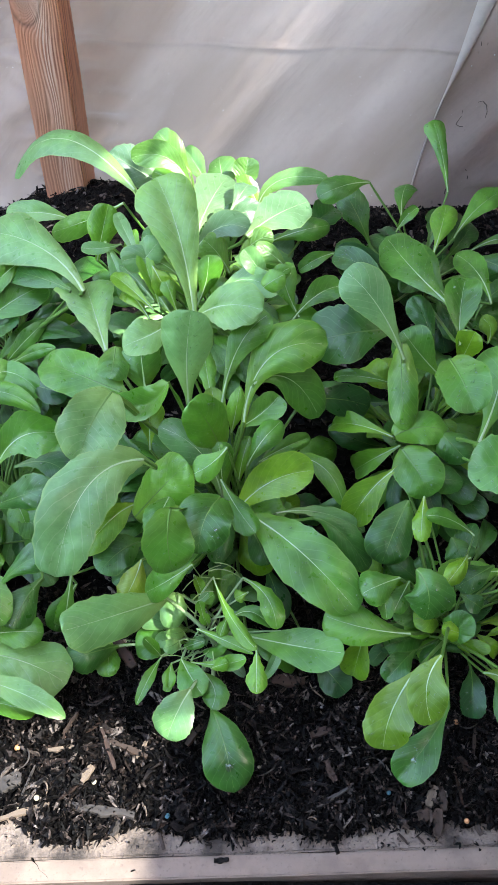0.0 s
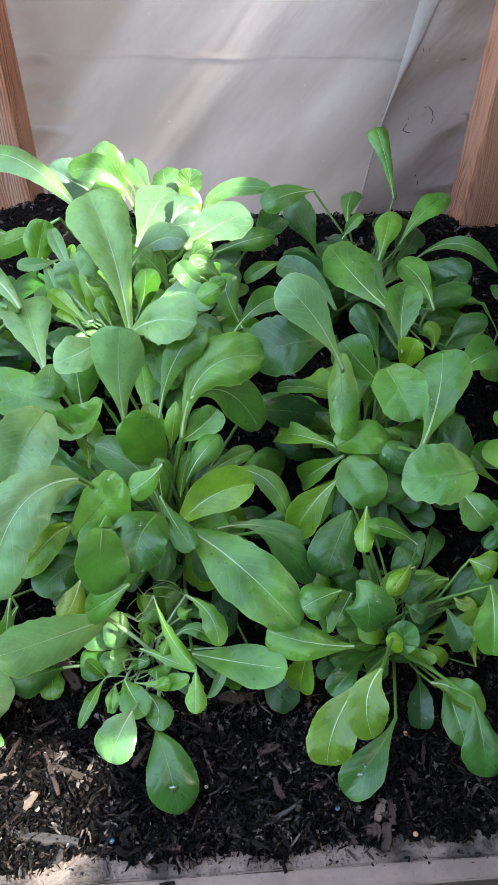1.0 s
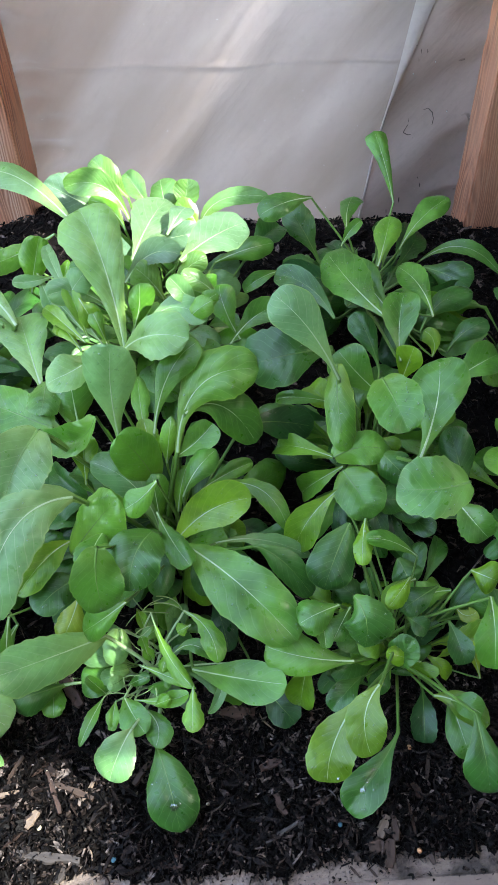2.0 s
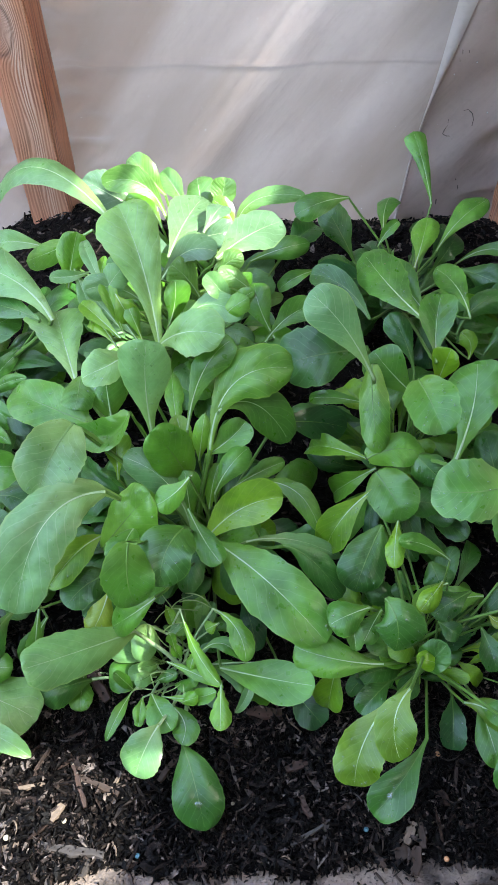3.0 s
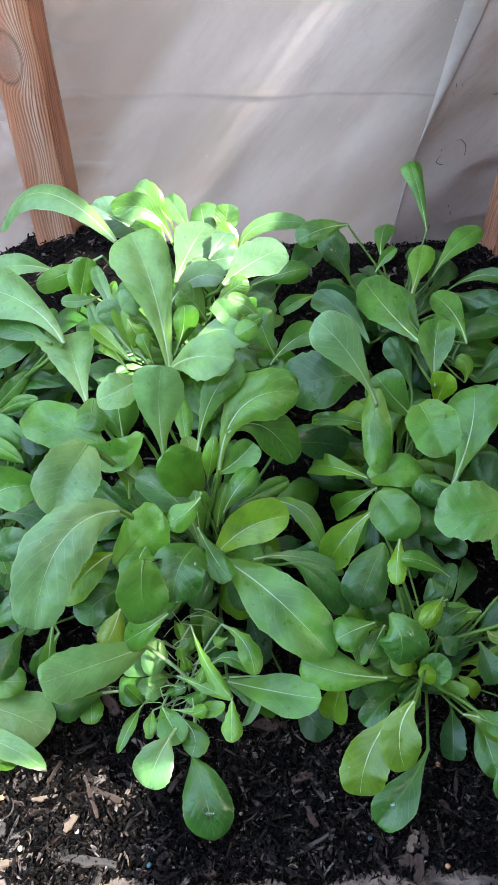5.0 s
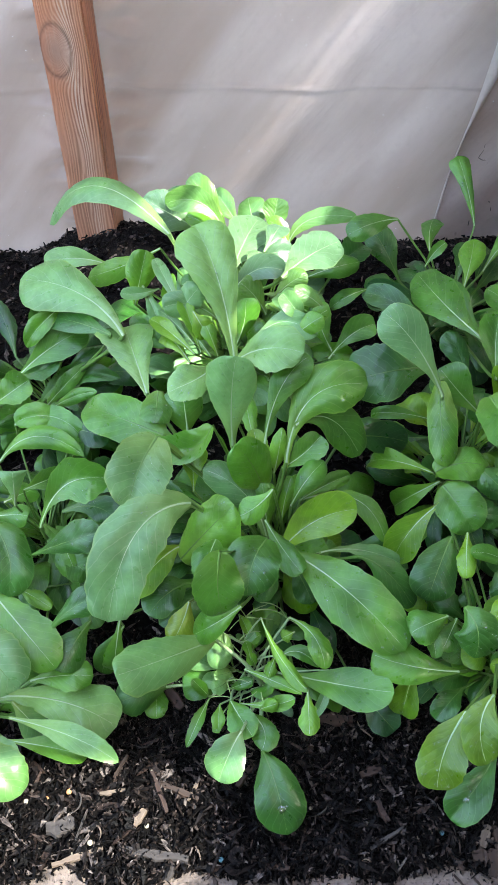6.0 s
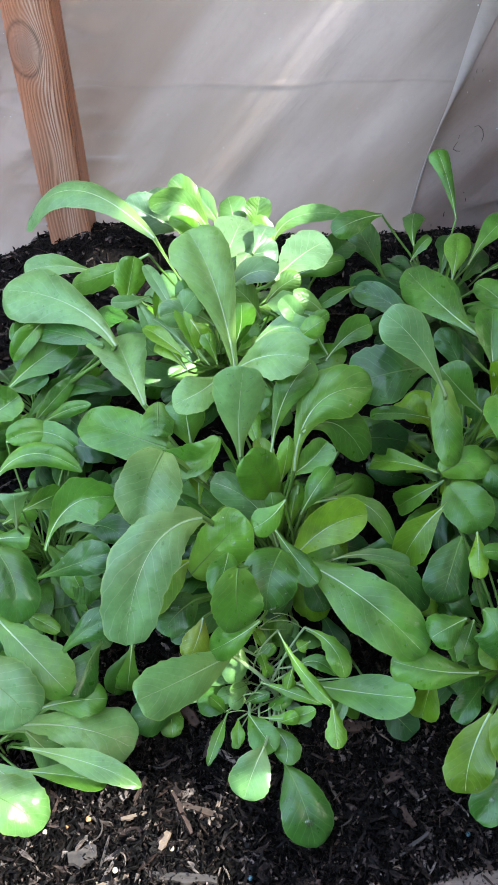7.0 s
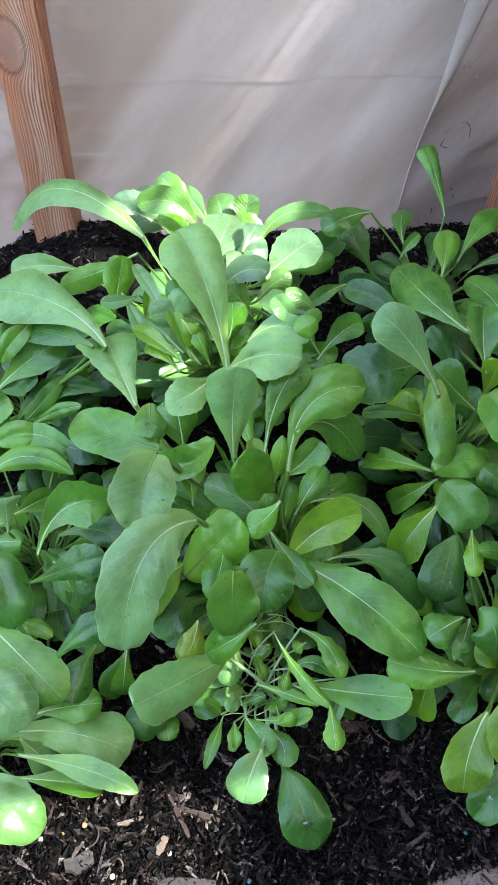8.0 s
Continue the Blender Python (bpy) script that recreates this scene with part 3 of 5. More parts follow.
        down.append(foot * (1 - s) ** 3 + low * (3 * s * (1 - s) ** 2) + out * (3 * s * s * (1 - s)) + (spine[0] - ups[0] * 0.0004) * s ** 3)
    wing, wing_uv = [], []
    start = width / 2 * profile(kind, 0.0)
    for i in (4, 5, 6, 7):
        q = (i - 4) / 4
        t = (down[i + 1] - down[i - 1]).normalized()
        x = (sides[0] - t * sides[0].dot(t)).normalized()
        n = x.cross(t)
        half = max(0.0004, start * q ** 1.3)
        for j in range(cols):
            u = 2 * j / (cols - 1) - 1
            wing.append(down[i] + n * (0.0004 + 0.5 * half * u * u) + x * (u * half * (1 + 0.2 * math.sin(9 * q + phase + u))))
            wing_uv.append(((u + 1) / 2, -0.1 * (1 - q)))
    blade = part("leaf", mesh("leaf", wing + verts, grid_faces(rows + 4, cols), LEAF[hue], uvs=wing_uv + uvs), plant, {2: "lime green leaf", 3: "yellow ageing leaf", -2: "dark bluish leaf", 5: "mint leaf, coloured pale as in sun"}.get(hue, ""))
    v, f = tube(down, [thick * (1.15 - 0.3 * i / 8) for i in range(9)], 6)
    part("stalk", mesh("stalk", v, f, MIDRIB if "pale" in plant else STALK), blade, "pale thin stalk" if "pale" in plant else "green stalk")
    rib = [spine[i] - ups[i] * (0.44 * thick * (1 - i / last) ** 1.5) for i in range(0, last)]
    v, f = tube(rib, [max(0.00012, thick * 0.88 * (1 - i / last) ** 1.5) for i in range(0, last)], 6)
    part("midrib", mesh("midrib", v, f, STALK if loose or hue < 0 or kind == "c" else MIDRIB), blade, "green midrib" if loose or hue < 0 or kind == "c" else "pale midrib")
    # rain drops
    count = wet if wet is not None else int(rng.uniform(0.4, 1.0) * length * width * 14000 * WETNESS.get(plant["wet"], 0)) if "wet" in plant else 0
    if count:
        dv, df = [], []
        for k in range(count):
            s, u = rng.uniform(0.3, 0.93), rng.uniform(-0.8, 0.8)
            i, j = min(rows - 2, int(s * (rows - 1))), min(cols - 2, int((u + 1) / 2 * (cols - 1)))
            fi, fj = rng.random(), rng.random()
            p = (verts[i * cols + j] * (1 - fj) + verts[i * cols + j + 1] * fj) * (1 - fi) + (verts[(i + 1) * cols + j] * (1 - fj) + verts[(i + 1) * cols + j + 1] * fj) * fi
            r = rng.choice((0.0003, 0.0004, 0.0006, 0.0007, 0.0009, 0.0012))
            o = len(dv)
            for h, m in ((0.0, 1.0), (0.45, 0.86), (0.75, 0.5)):
                dv += [p + ups[i] * (h * r * 0.8) + r * m * (math.cos(a * math.tau / 7) * sides[i] + math.sin(a * math.tau / 7) * axis) for a in range(7)]
            dv.append(p + ups[i] * (0.8 * r * 0.85))
            for ring in (0, 7):
                df += [(o + ring + a, o + ring + (a + 1) % 7, o + ring + 7 + (a + 1) % 7, o + ring + 7 + a) for a in range(7)]
            df += [(o + 14 + a, o + 14 + (a + 1) % 7, o + 21) for a in range(7)]
        drops = part("dew", mesh("dew", dv, df, WATER), blade, "clear rain drops")
        drops["kind"] = "stuff"
        drops.visible_shadow = False
    return blade


def plant(x, y, label, category="arugula plant", name="arugula_plant", group="arugula plants in the bed"):
    ob = new(name)
    ob.empty_display_size = 0.02
    ob.matrix_world = pose(x, y, soil_height(x, y) - 0.003)
    return tagged(ob, label, category, group)


A = plant(-0.010, 0.415, "bushy arugula with broad mid-green leaves in compost")
B = plant(-0.035, 0.615, "tall arugula clump with sunlit pale leaves near film")
C = plant(0.180, 0.700, "upright arugula in shade with wet spoon-shaped leaves")
D = plant(0.150, 0.490, "dense arugula in shade with wet rounded leaves")
E = plant(0.155, 0.330, "low spreading arugula with drop-covered leaves over compost")
F = plant(-0.215, 0.580, "shaded arugula with long narrow leaves by post")
G = plant(-0.195, 0.430, "crowded arugula with dark overlapping leaves")
H = plant(-0.235, 0.285, "arugula with large soft leaves lying over compost")
I = plant(-0.030, 0.322, "young arugula with small leaves on pale stems", "seedling", "arugula_seedling")
K = plant(-0.025, 0.715, "pale sunlit arugula behind the tall clump")

for wet_plant, amount in ((A, 2), (B, 1), (C, 3), (D, 3), (E, 3), (F, 1), (G, 2), (H, 1), (I, 2), (K, 1)):
    wet_plant["wet"] = amount
I["pale"] = 1

leaf(A, (-0.112, 0.500, 0.144), (-0.135, 0.564, 0.160), 0.050, "t", 0, 0, 4, (-0.123, 0.530, 0.155))
leaf(A, (-0.054, 0.453, 0.213), (-0.086, 0.435, 0.208), 0.026, "r", 0, 0, 4, (-0.069, 0.441, 0.211))
leaf(A, (-0.041, 0.421, 0.167), (-0.037, 0.434, 0.239), 0.035, "o", 0, 0, 4, (-0.041, 0.427, 0.208))
leaf(A, (-0.002, 0.422, 0.147), (0.059, 0.463, 0.187), 0.040, "w", 0, 0, 1, (0.016, 0.452, 0.183))
leaf(A, (-0.018, 0.432, 0.157), (0.016, 0.477, 0.204), 0.025, "w", 0, 0, 0, (-0.006, 0.457, 0.189))
leaf(A, (-0.024, 0.431, 0.152), (-0.034, 0.493, 0.158), 0.014, "l", 0, 0, 1, (-0.029, 0.457, 0.155))
leaf(A, (-0.094, 0.446, 0.152), (-0.163, 0.490, 0.143), 0.038, "c", 0, 0, 0, (-0.126, 0.464, 0.151))
leaf(A, (-0.094, 0.419, 0.179), (-0.109, 0.363, 0.171), 0.043, "c", 0, 0, 4, (-0.105, 0.388, 0.177))
leaf(A, (-0.099, 0.477, 0.169), (-0.100, 0.447, 0.164), 0.025, "c", 0, 0, 0, (-0.099, 0.460, 0.167))
leaf(A, (-0.055, 0.425, 0.184), (-0.105, 0.443, 0.145), 0.023, "c", 0, 0, 0, (-0.073, 0.424, 0.161))
leaf(A, (-0.016, 0.381, 0.103), (-0.063, 0.412, 0.152), 0.025, "o", 0, 0, 4, (-0.031, 0.399, 0.136))
leaf(A, (-0.019, 0.410, 0.130), (-0.039, 0.408, 0.182), 0.033, "c", 0, 0, 0, (-0.027, 0.408, 0.160))
leaf(A, (-0.070, 0.377, 0.157), (-0.121, 0.299, 0.131), 0.042, "b", 0, 0, 4, (-0.104, 0.348, 0.162))
leaf(A, (-0.080, 0.369, 0.101), (-0.040, 0.377, 0.155), 0.038, "c", 0, 0, 1, (-0.059, 0.372, 0.132))
leaf(A, (-0.048, 0.331, 0.164), (-0.046, 0.308, 0.122), 0.033, "c", 0, 0, 0, (-0.050, 0.317, 0.144))
leaf(A, (-0.053, 0.366, 0.130), (-0.063, 0.330, 0.131), 0.022, "r", 0.10, 0, 0)
leaf(A, (-0.017, 0.357, 0.142), (-0.031, 0.318, 0.132), 0.037, "c", 0, 0, -1, (-0.027, 0.335, 0.147))
leaf(A, (-0.018, 0.389, 0.121), (0.007, 0.343, 0.121), 0.018, "o", 0, 0, 0, (-0.006, 0.363, 0.122))
leaf(A, (-0.073, 0.337, 0.094), (-0.086, 0.312, 0.077), 0.021, "q", 0, 0, 3, (-0.078, 0.323, 0.087))
leaf(A, (-0.078, 0.353, 0.092), (-0.102, 0.328, 0.091), 0.027, "c", 0, 0, -1, (-0.091, 0.341, 0.095))
leaf(A, (-0.035, 0.317, 0.121), (-0.070, 0.317, 0.083), 0.022, "o", 0, 0, 0, (-0.053, 0.314, 0.104))
leaf(A, (-0.081, 0.376, 0.107), (-0.115, 0.339, 0.097), 0.024, "q", 0, 0, 2, (-0.097, 0.360, 0.108))
leaf(A, (-0.207, 0.366, 0.065), (-0.177, 0.346, 0.071), 0.012, "o", 0.10, 0, 1)
leaf(A, (-0.123, 0.331, 0.083), (-0.133, 0.318, 0.027), 0.018, "o", 0.10, 0, 0)
leaf(A, (0.005, 0.438, 0.170), (0.056, 0.439, 0.134), 0.031, "o", 0, 0, 0, (0.031, 0.448, 0.166))
leaf(A, (0.045, 0.471, 0.120), (0.105, 0.487, 0.097), 0.028, "o", 0, 0, -2, (0.073, 0.479, 0.114))
leaf(A, (-0.000, 0.370, 0.107), (0.077, 0.298, 0.094), 0.043, "q", 0, 0, 0, (0.037, 0.336, 0.111))
leaf(A, (0.049, 0.368, 0.104), (0.092, 0.343, 0.074), 0.021, "o", 0, 0, -1, (0.069, 0.360, 0.098))
leaf(A, (0.023, 0.374, 0.101), (0.094, 0.381, 0.068), 0.014, "l", 0, 0, 4, (0.057, 0.380, 0.094))
leaf(A, (-0.007, 0.375, 0.101), (0.050, 0.395, 0.125), 0.031, "q", 0, 0, 2, (0.019, 0.388, 0.121))
leaf(A, (0.013, 0.436, 0.086), (0.078, 0.402, 0.073), 0.018, "l", 0, 0, 1, (0.055, 0.429, 0.094))
leaf(A, (0.011, 0.435, 0.086), (0.053, 0.455, 0.094), 0.015, "l", 0, 0, 0, (0.032, 0.444, 0.094))
leaf(A, (0.003, 0.308, 0.038), (0.069, 0.279, 0.071), 0.029, "q", 0, 0, 0, (0.040, 0.290, 0.058))
leaf(A, (0.053, 0.303, 0.019), (0.076, 0.275, 0.015), 0.023, "o", 0.10, 0, -2)
leaf(A, (-0.022, 0.435, 0.114), (-0.026, 0.443, 0.162), 0.017, "o", 0.15, 0, 2)
leaf(A, (-0.011, 0.424, 0.133), (-0.005, 0.438, 0.168), 0.014, "s", 0.12, 0, 1)
leaf(A, (0.001, 0.398, 0.126), (0.026, 0.423, 0.148), 0.019, "o", 0.20, 0, 0)
leaf(A, (-0.013, 0.382, 0.165), (-0.037, 0.371, 0.149), 0.019, "o", 0, 0, 0, (-0.024, 0.374, 0.157))
leaf(A, (-0.076, 0.452, 0.148), (-0.080, 0.475, 0.177), 0.032, "r", 0, 0, 0, (-0.078, 0.462, 0.165))
leaf(A, (-0.072, 0.419, 0.118), (-0.072, 0.443, 0.147), 0.021, "w", 0, 0, 2, (-0.072, 0.430, 0.135))
leaf(A, (-0.005, 0.422, 0.141), (0.024, 0.440, 0.157), 0.022, "o", 0, 0, 0, (0.011, 0.429, 0.149))
leaf(A, (0.003, 0.381, 0.076), (0.018, 0.356, 0.059), 0.022, "o", 0, 0, -1, (0.011, 0.368, 0.070))
leaf(A, (-0.016, 0.386, 0.108), (-0.020, 0.408, 0.141), 0.019, "o", 0, 0, 0, (-0.018, 0.396, 0.127))
leaf(A, (-0.005, 0.406, 0.098), (0.003, 0.428, 0.125), 0.015, "q", 0, 0, 1, (-0.002, 0.416, 0.114))
leaf(B, (-0.102, 0.668, 0.185), (-0.232, 0.737, 0.154), 0.029, "e", 0.13, 10, 4, (-0.175, 0.725, 0.202))
leaf(B, (-0.040, 0.494, 0.182), (-0.070, 0.571, 0.256), 0.049, "p", 0, 0, 4, (-0.051, 0.532, 0.227))
leaf(B, (-0.040, 0.488, 0.187), (0.010, 0.467, 0.215), 0.035, "o", 0, 0, 4, (-0.018, 0.479, 0.208))
leaf(B, (-0.023, 0.515, 0.190), (0.022, 0.501, 0.201), 0.021, "o", 0, 0, 4, (-0.001, 0.514, 0.205))
leaf(B, (-0.160, 0.663, 0.155), (-0.224, 0.667, 0.155), 0.022, "o", 0, 0, 4, (-0.191, 0.666, 0.161))
leaf(B, (-0.105, 0.619, 0.202), (-0.181, 0.651, 0.150), 0.023, "w", 0, 0, 1, (-0.140, 0.629, 0.178))
leaf(B, (-0.128, 0.591, 0.164), (-0.116, 0.612, 0.205), 0.026, "o", 0, 0, 1, (-0.122, 0.599, 0.186))
leaf(B, (-0.054, 0.524, 0.201), (-0.094, 0.517, 0.217), 0.021, "o", 0, 0, 4, (-0.073, 0.523, 0.215))
leaf(B, (-0.041, 0.538, 0.159), (-0.032, 0.555, 0.197), 0.022, "w", 0, 0, 0, (-0.033, 0.545, 0.180))
leaf(B, (0.019, 0.518, 0.189), (-0.004, 0.571, 0.191), 0.020, "o", 0.15, 0, 4)
leaf(B, (0.003, 0.597, 0.168), (0.028, 0.608, 0.147), 0.020, "o", 0.15, 0, 0)
leaf(B, (-0.072, 0.519, 0.213), (-0.060, 0.507, 0.194), 0.017, "o", 0.10, 0, 2)
leaf(B, (-0.120, 0.593, 0.182), (-0.099, 0.549, 0.158), 0.014, "o", 0.10, 0, 4)
leaf(B, (-0.084, 0.526, 0.203), (-0.065, 0.530, 0.228), 0.021, "o", 0.10, 0, 4)
leaf(B, (0.038, 0.543, 0.142), (0.078, 0.564, 0.162), 0.023, "w", 0, 0, 0, (0.057, 0.555, 0.158))
leaf(B, (0.046, 0.572, 0.121), (0.029, 0.607, 0.155), 0.026, "w", 0, 0, 0, (0.034, 0.588, 0.141))
leaf(B, (0.024, 0.701, 0.110), (0.083, 0.713, 0.122), 0.023, "o", 0.10, 0, 0)
leaf(B, (0.061, 0.721, 0.110), (0.090, 0.743, 0.122), 0.032, "o", 0.10, 0, -1)
leaf(B, (-0.078, 0.525, 0.200), (-0.108, 0.598, 0.206), 0.011, "s", 0.08, 0, 4)
leaf(B, (-0.072, 0.517, 0.181), (-0.105, 0.563, 0.180), 0.010, "s", 0.08, 0, 4)
leaf(B, (-0.053, 0.498, 0.185), (-0.065, 0.516, 0.210), 0.012, "o", 0.08, 0, 1)
leaf(B, (-0.059, 0.510, 0.174), (-0.087, 0.555, 0.173), 0.010, "s", 0.08, 0, 4)
leaf(B, (-0.103, 0.570, 0.165), (-0.094, 0.601, 0.189), 0.012, "s", 0.10, 0, 1)
leaf(B, (-0.072, 0.510, 0.177), (-0.112, 0.559, 0.174), 0.013, "s", 0.12, 0, 2)
leaf(B, (-0.066, 0.500, 0.187), (-0.080, 0.527, 0.220), 0.013, "w", 0, 0, 1, (-0.073, 0.512, 0.206))
leaf(B, (-0.076, 0.509, 0.169), (-0.101, 0.545, 0.168), 0.015, "o", 0.12, 0, 2)
leaf(B, (0.015, 0.515, 0.198), (-0.004, 0.522, 0.226), 0.016, "o", 0, 0, 4, (0.006, 0.518, 0.214))
leaf(B, (0.008, 0.510, 0.194), (0.027, 0.509, 0.214), 0.017, "o", 0.20, 0, 1)
leaf(B, (-0.105, 0.586, 0.184), (-0.136, 0.574, 0.188), 0.012, "o", 0, 0, 4, (-0.120, 0.577, 0.186))
leaf(B, (-0.061, 0.541, 0.203), (-0.083, 0.551, 0.213), 0.019, "o", 0, 0, 0, (-0.070, 0.548, 0.212))
leaf(C, (0.210, 0.773, 0.125), (0.191, 0.821, 0.179), 0.022, "t", 0, 0, 0, (0.201, 0.795, 0.156))
leaf(C, (0.121, 0.740, 0.154), (0.068, 0.718, 0.150), 0.026, "o", 0.20, 0, 0, (0.095, 0.727, 0.158))
leaf(C, (0.158, 0.736, 0.119), (0.171, 0.795, 0.124), 0.025, "t", 0, 0, 0, (0.161, 0.763, 0.124))
leaf(C, (0.131, 0.738, 0.081), (0.099, 0.779, 0.126), 0.032, "w", 0, 0, -1, (0.117, 0.754, 0.105))
leaf(C, (0.150, 0.714, 0.115), (0.170, 0.726, 0.136), 0.012, "o", 0, 0, 0, (0.158, 0.719, 0.128))
leaf(C, (0.179, 0.667, 0.123), (0.198, 0.727, 0.138), 0.027, "w", 0, 0, 1, (0.189, 0.695, 0.134))
leaf(C, (0.205, 0.699, 0.119), (0.260, 0.749, 0.144), 0.025, "w", 0, 0, 0, (0.228, 0.723, 0.137))
leaf(C, (0.172, 0.554, 0.150), (0.128, 0.655, 0.149), 0.039, "w", 0, 0, 0, (0.147, 0.598, 0.152))
leaf(C, (0.130, 0.593, 0.123), (0.079, 0.645, 0.135), 0.024, "o", 0, 0, -1, (0.109, 0.621, 0.137))
leaf(C, (0.088, 0.677, 0.115), (0.050, 0.663, 0.103), 0.015, "o", 0.20, 0, 0)
leaf(C, (0.174, 0.516, 0.141), (0.182, 0.569, 0.169), 0.031, "w", 0, 0, 0, (0.175, 0.540, 0.157))
leaf(C, (0.209, 0.592, 0.104), (0.260, 0.623, 0.124), 0.025, "w", 0, 0, -1, (0.228, 0.611, 0.122))
leaf(C, (0.231, 0.574, 0.095), (0.269, 0.594, 0.115), 0.022, "w", 0, 0, -1, (0.246, 0.584, 0.109))
leaf(C, (0.237, 0.715, 0.085), (0.277, 0.681, 0.084), 0.034, "o", 0, 0, -1, (0.257, 0.697, 0.088))
leaf(C, (0.239, 0.743, 0.072), (0.319, 0.712, 0.074), 0.016, "s", 0.35, 0, 0, (0.278, 0.731, 0.097))
leaf(C, (0.210, 0.569, 0.142), (0.190, 0.642, 0.142), 0.024, "w", 0, 0, 0, (0.204, 0.605, 0.147))
leaf(C, (0.210, 0.549, 0.114), (0.203, 0.562, 0.132), 0.015, "o", 0, 0, 2, (0.211, 0.556, 0.125))
leaf(C, (0.186, 0.597, 0.116), (0.146, 0.653, 0.140), 0.031, "w", 0, 0, 0, (0.165, 0.623, 0.132))
leaf(D, (0.122, 0.496, 0.115), (0.073, 0.510, 0.109), 0.012, "o", 0.15, 0, 0)
leaf(D, (0.118, 0.446, 0.105), (0.073, 0.481, 0.080), 0.019, "o", 0.15, 0, 1)
leaf(D, (0.118, 0.471, 0.166), (0.070, 0.504, 0.222), 0.034, "w", 0, 0, 4, (0.096, 0.488, 0.201))
leaf(D, (0.116, 0.500, 0.170), (0.050, 0.492, 0.163), 0.049, "o", 0, 0, -1, (0.083, 0.495, 0.171))
leaf(D, (0.156, 0.480, 0.136), (0.120, 0.498, 0.171), 0.033, "w", 0, 0, 0, (0.135, 0.487, 0.156))
leaf(D, (0.145, 0.450, 0.186), (0.158, 0.407, 0.177), 0.036, "c", 0, 0, 0, (0.151, 0.428, 0.185))
leaf(D, (0.176, 0.514, 0.113), (0.184, 0.518, 0.154), 0.023, "w", 0, 0, 2, (0.180, 0.515, 0.136))
leaf(D, (0.174, 0.421, 0.127), (0.194, 0.486, 0.172), 0.044, "w", 0, 0, 0, (0.189, 0.453, 0.155))
leaf(D, (0.118, 0.485, 0.169), (0.122, 0.432, 0.129), 0.023, "c", 0, 0, 1, (0.117, 0.454, 0.150))
leaf(D, (0.113, 0.432, 0.123), (0.158, 0.434, 0.124), 0.027, "c", 0, 0, 0, (0.135, 0.436, 0.129))
leaf(D, (0.120, 0.427, 0.113), (0.140, 0.391, 0.102), 0.036, "c", 0, 0, 0, (0.130, 0.408, 0.110))
leaf(D, (0.149, 0.434, 0.124), (0.169, 0.414, 0.114), 0.025, "c", 0, 0, -1, (0.158, 0.423, 0.121))
leaf(D, (0.140, 0.410, 0.100), (0.168, 0.408, 0.098), 0.022, "c", 0, 0, -1, (0.153, 0.408, 0.101))
leaf(D, (0.181, 0.344, 0.200), (0.137, 0.346, 0.195), 0.038, "c", 0, 0, 0, (0.159, 0.341, 0.198))
leaf(D, (0.123, 0.444, 0.098), (0.091, 0.450, 0.057), 0.021, "o", 0.12, 0, 1)
leaf(D, (0.223, 0.434, 0.070), (0.212, 0.478, 0.101), 0.028, "o", 0, 0, -1, (0.217, 0.454, 0.089))
leaf(D, (0.220, 0.524, 0.105), (0.268, 0.547, 0.117), 0.030, "o", 0.12, 0, 0)
leaf(D, (0.185, 0.358, 0.159), (0.201, 0.335, 0.151), 0.023, "r", 0.12, 0, 0)
leaf(D, (0.165, 0.545, 0.104), (0.145, 0.583, 0.138), 0.022, "w", 0, 0, -1, (0.157, 0.563, 0.124))
leaf(E, (0.116, 0.412, 0.110), (0.080, 0.386, 0.072), 0.028, "w", 0, 0, 2, (0.096, 0.400, 0.097))
leaf(E, (0.121, 0.385, 0.104), (0.099, 0.341, 0.086), 0.034, "r", 0, 0, -1, (0.108, 0.361, 0.097))
leaf(E, (0.132, 0.386, 0.108), (0.126, 0.351, 0.100), 0.014, "o", 0.10, 0, 2)
leaf(E, (0.167, 0.360, 0.096), (0.129, 0.364, 0.114), 0.013, "q", 0, 0, 0, (0.147, 0.364, 0.110))
leaf(E, (0.114, 0.315, 0.121), (0.119, 0.287, 0.101), 0.032, "r", 0, 0, -1, (0.120, 0.298, 0.119))
leaf(E, (0.114, 0.320, 0.098), (0.100, 0.296, 0.097), 0.017, "o", 0.10, 0, 0)
leaf(E, (0.105, 0.315, 0.110), (0.077, 0.302, 0.111), 0.025, "o", 0.10, 0, 0)
leaf(E, (0.093, 0.318, 0.102), (0.095, 0.290, 0.098), 0.011, "o", 0.10, 0, 0)
leaf(E, (0.115, 0.292, 0.075), (0.055, 0.303, 0.080), 0.030, "o", 0, 0, 0, (0.083, 0.294, 0.079))
leaf(E, (0.085, 0.296, 0.072), (0.079, 0.279, 0.033), 0.022, "o", 0, 0, 2, (0.081, 0.286, 0.055))
leaf(E, (0.112, 0.260, 0.083), (0.091, 0.219, 0.055), 0.032, "q", 0, 0, 6, (0.096, 0.238, 0.072))
leaf(E, (0.124, 0.259, 0.110), (0.116, 0.222, 0.092), 0.026, "q", 0, 0, 6, (0.113, 0.241, 0.105))
dripping_leaf = leaf(E, (0.145, 0.259, 0.031), (0.105, 0.214, 0.014), 0.027, "w", 0, 0, -1, (0.127, 0.234, 0.028))
leaf(E, (0.170, 0.294, 0.019), (0.166, 0.257, 0.014), 0.019, "o", 0.10, 0, -2)
leaf(E, (0.187, 0.288, 0.024), (0.196, 0.244, 0.014), 0.022, "q", 0, 0, 0, (0.191, 0.264, 0.022))
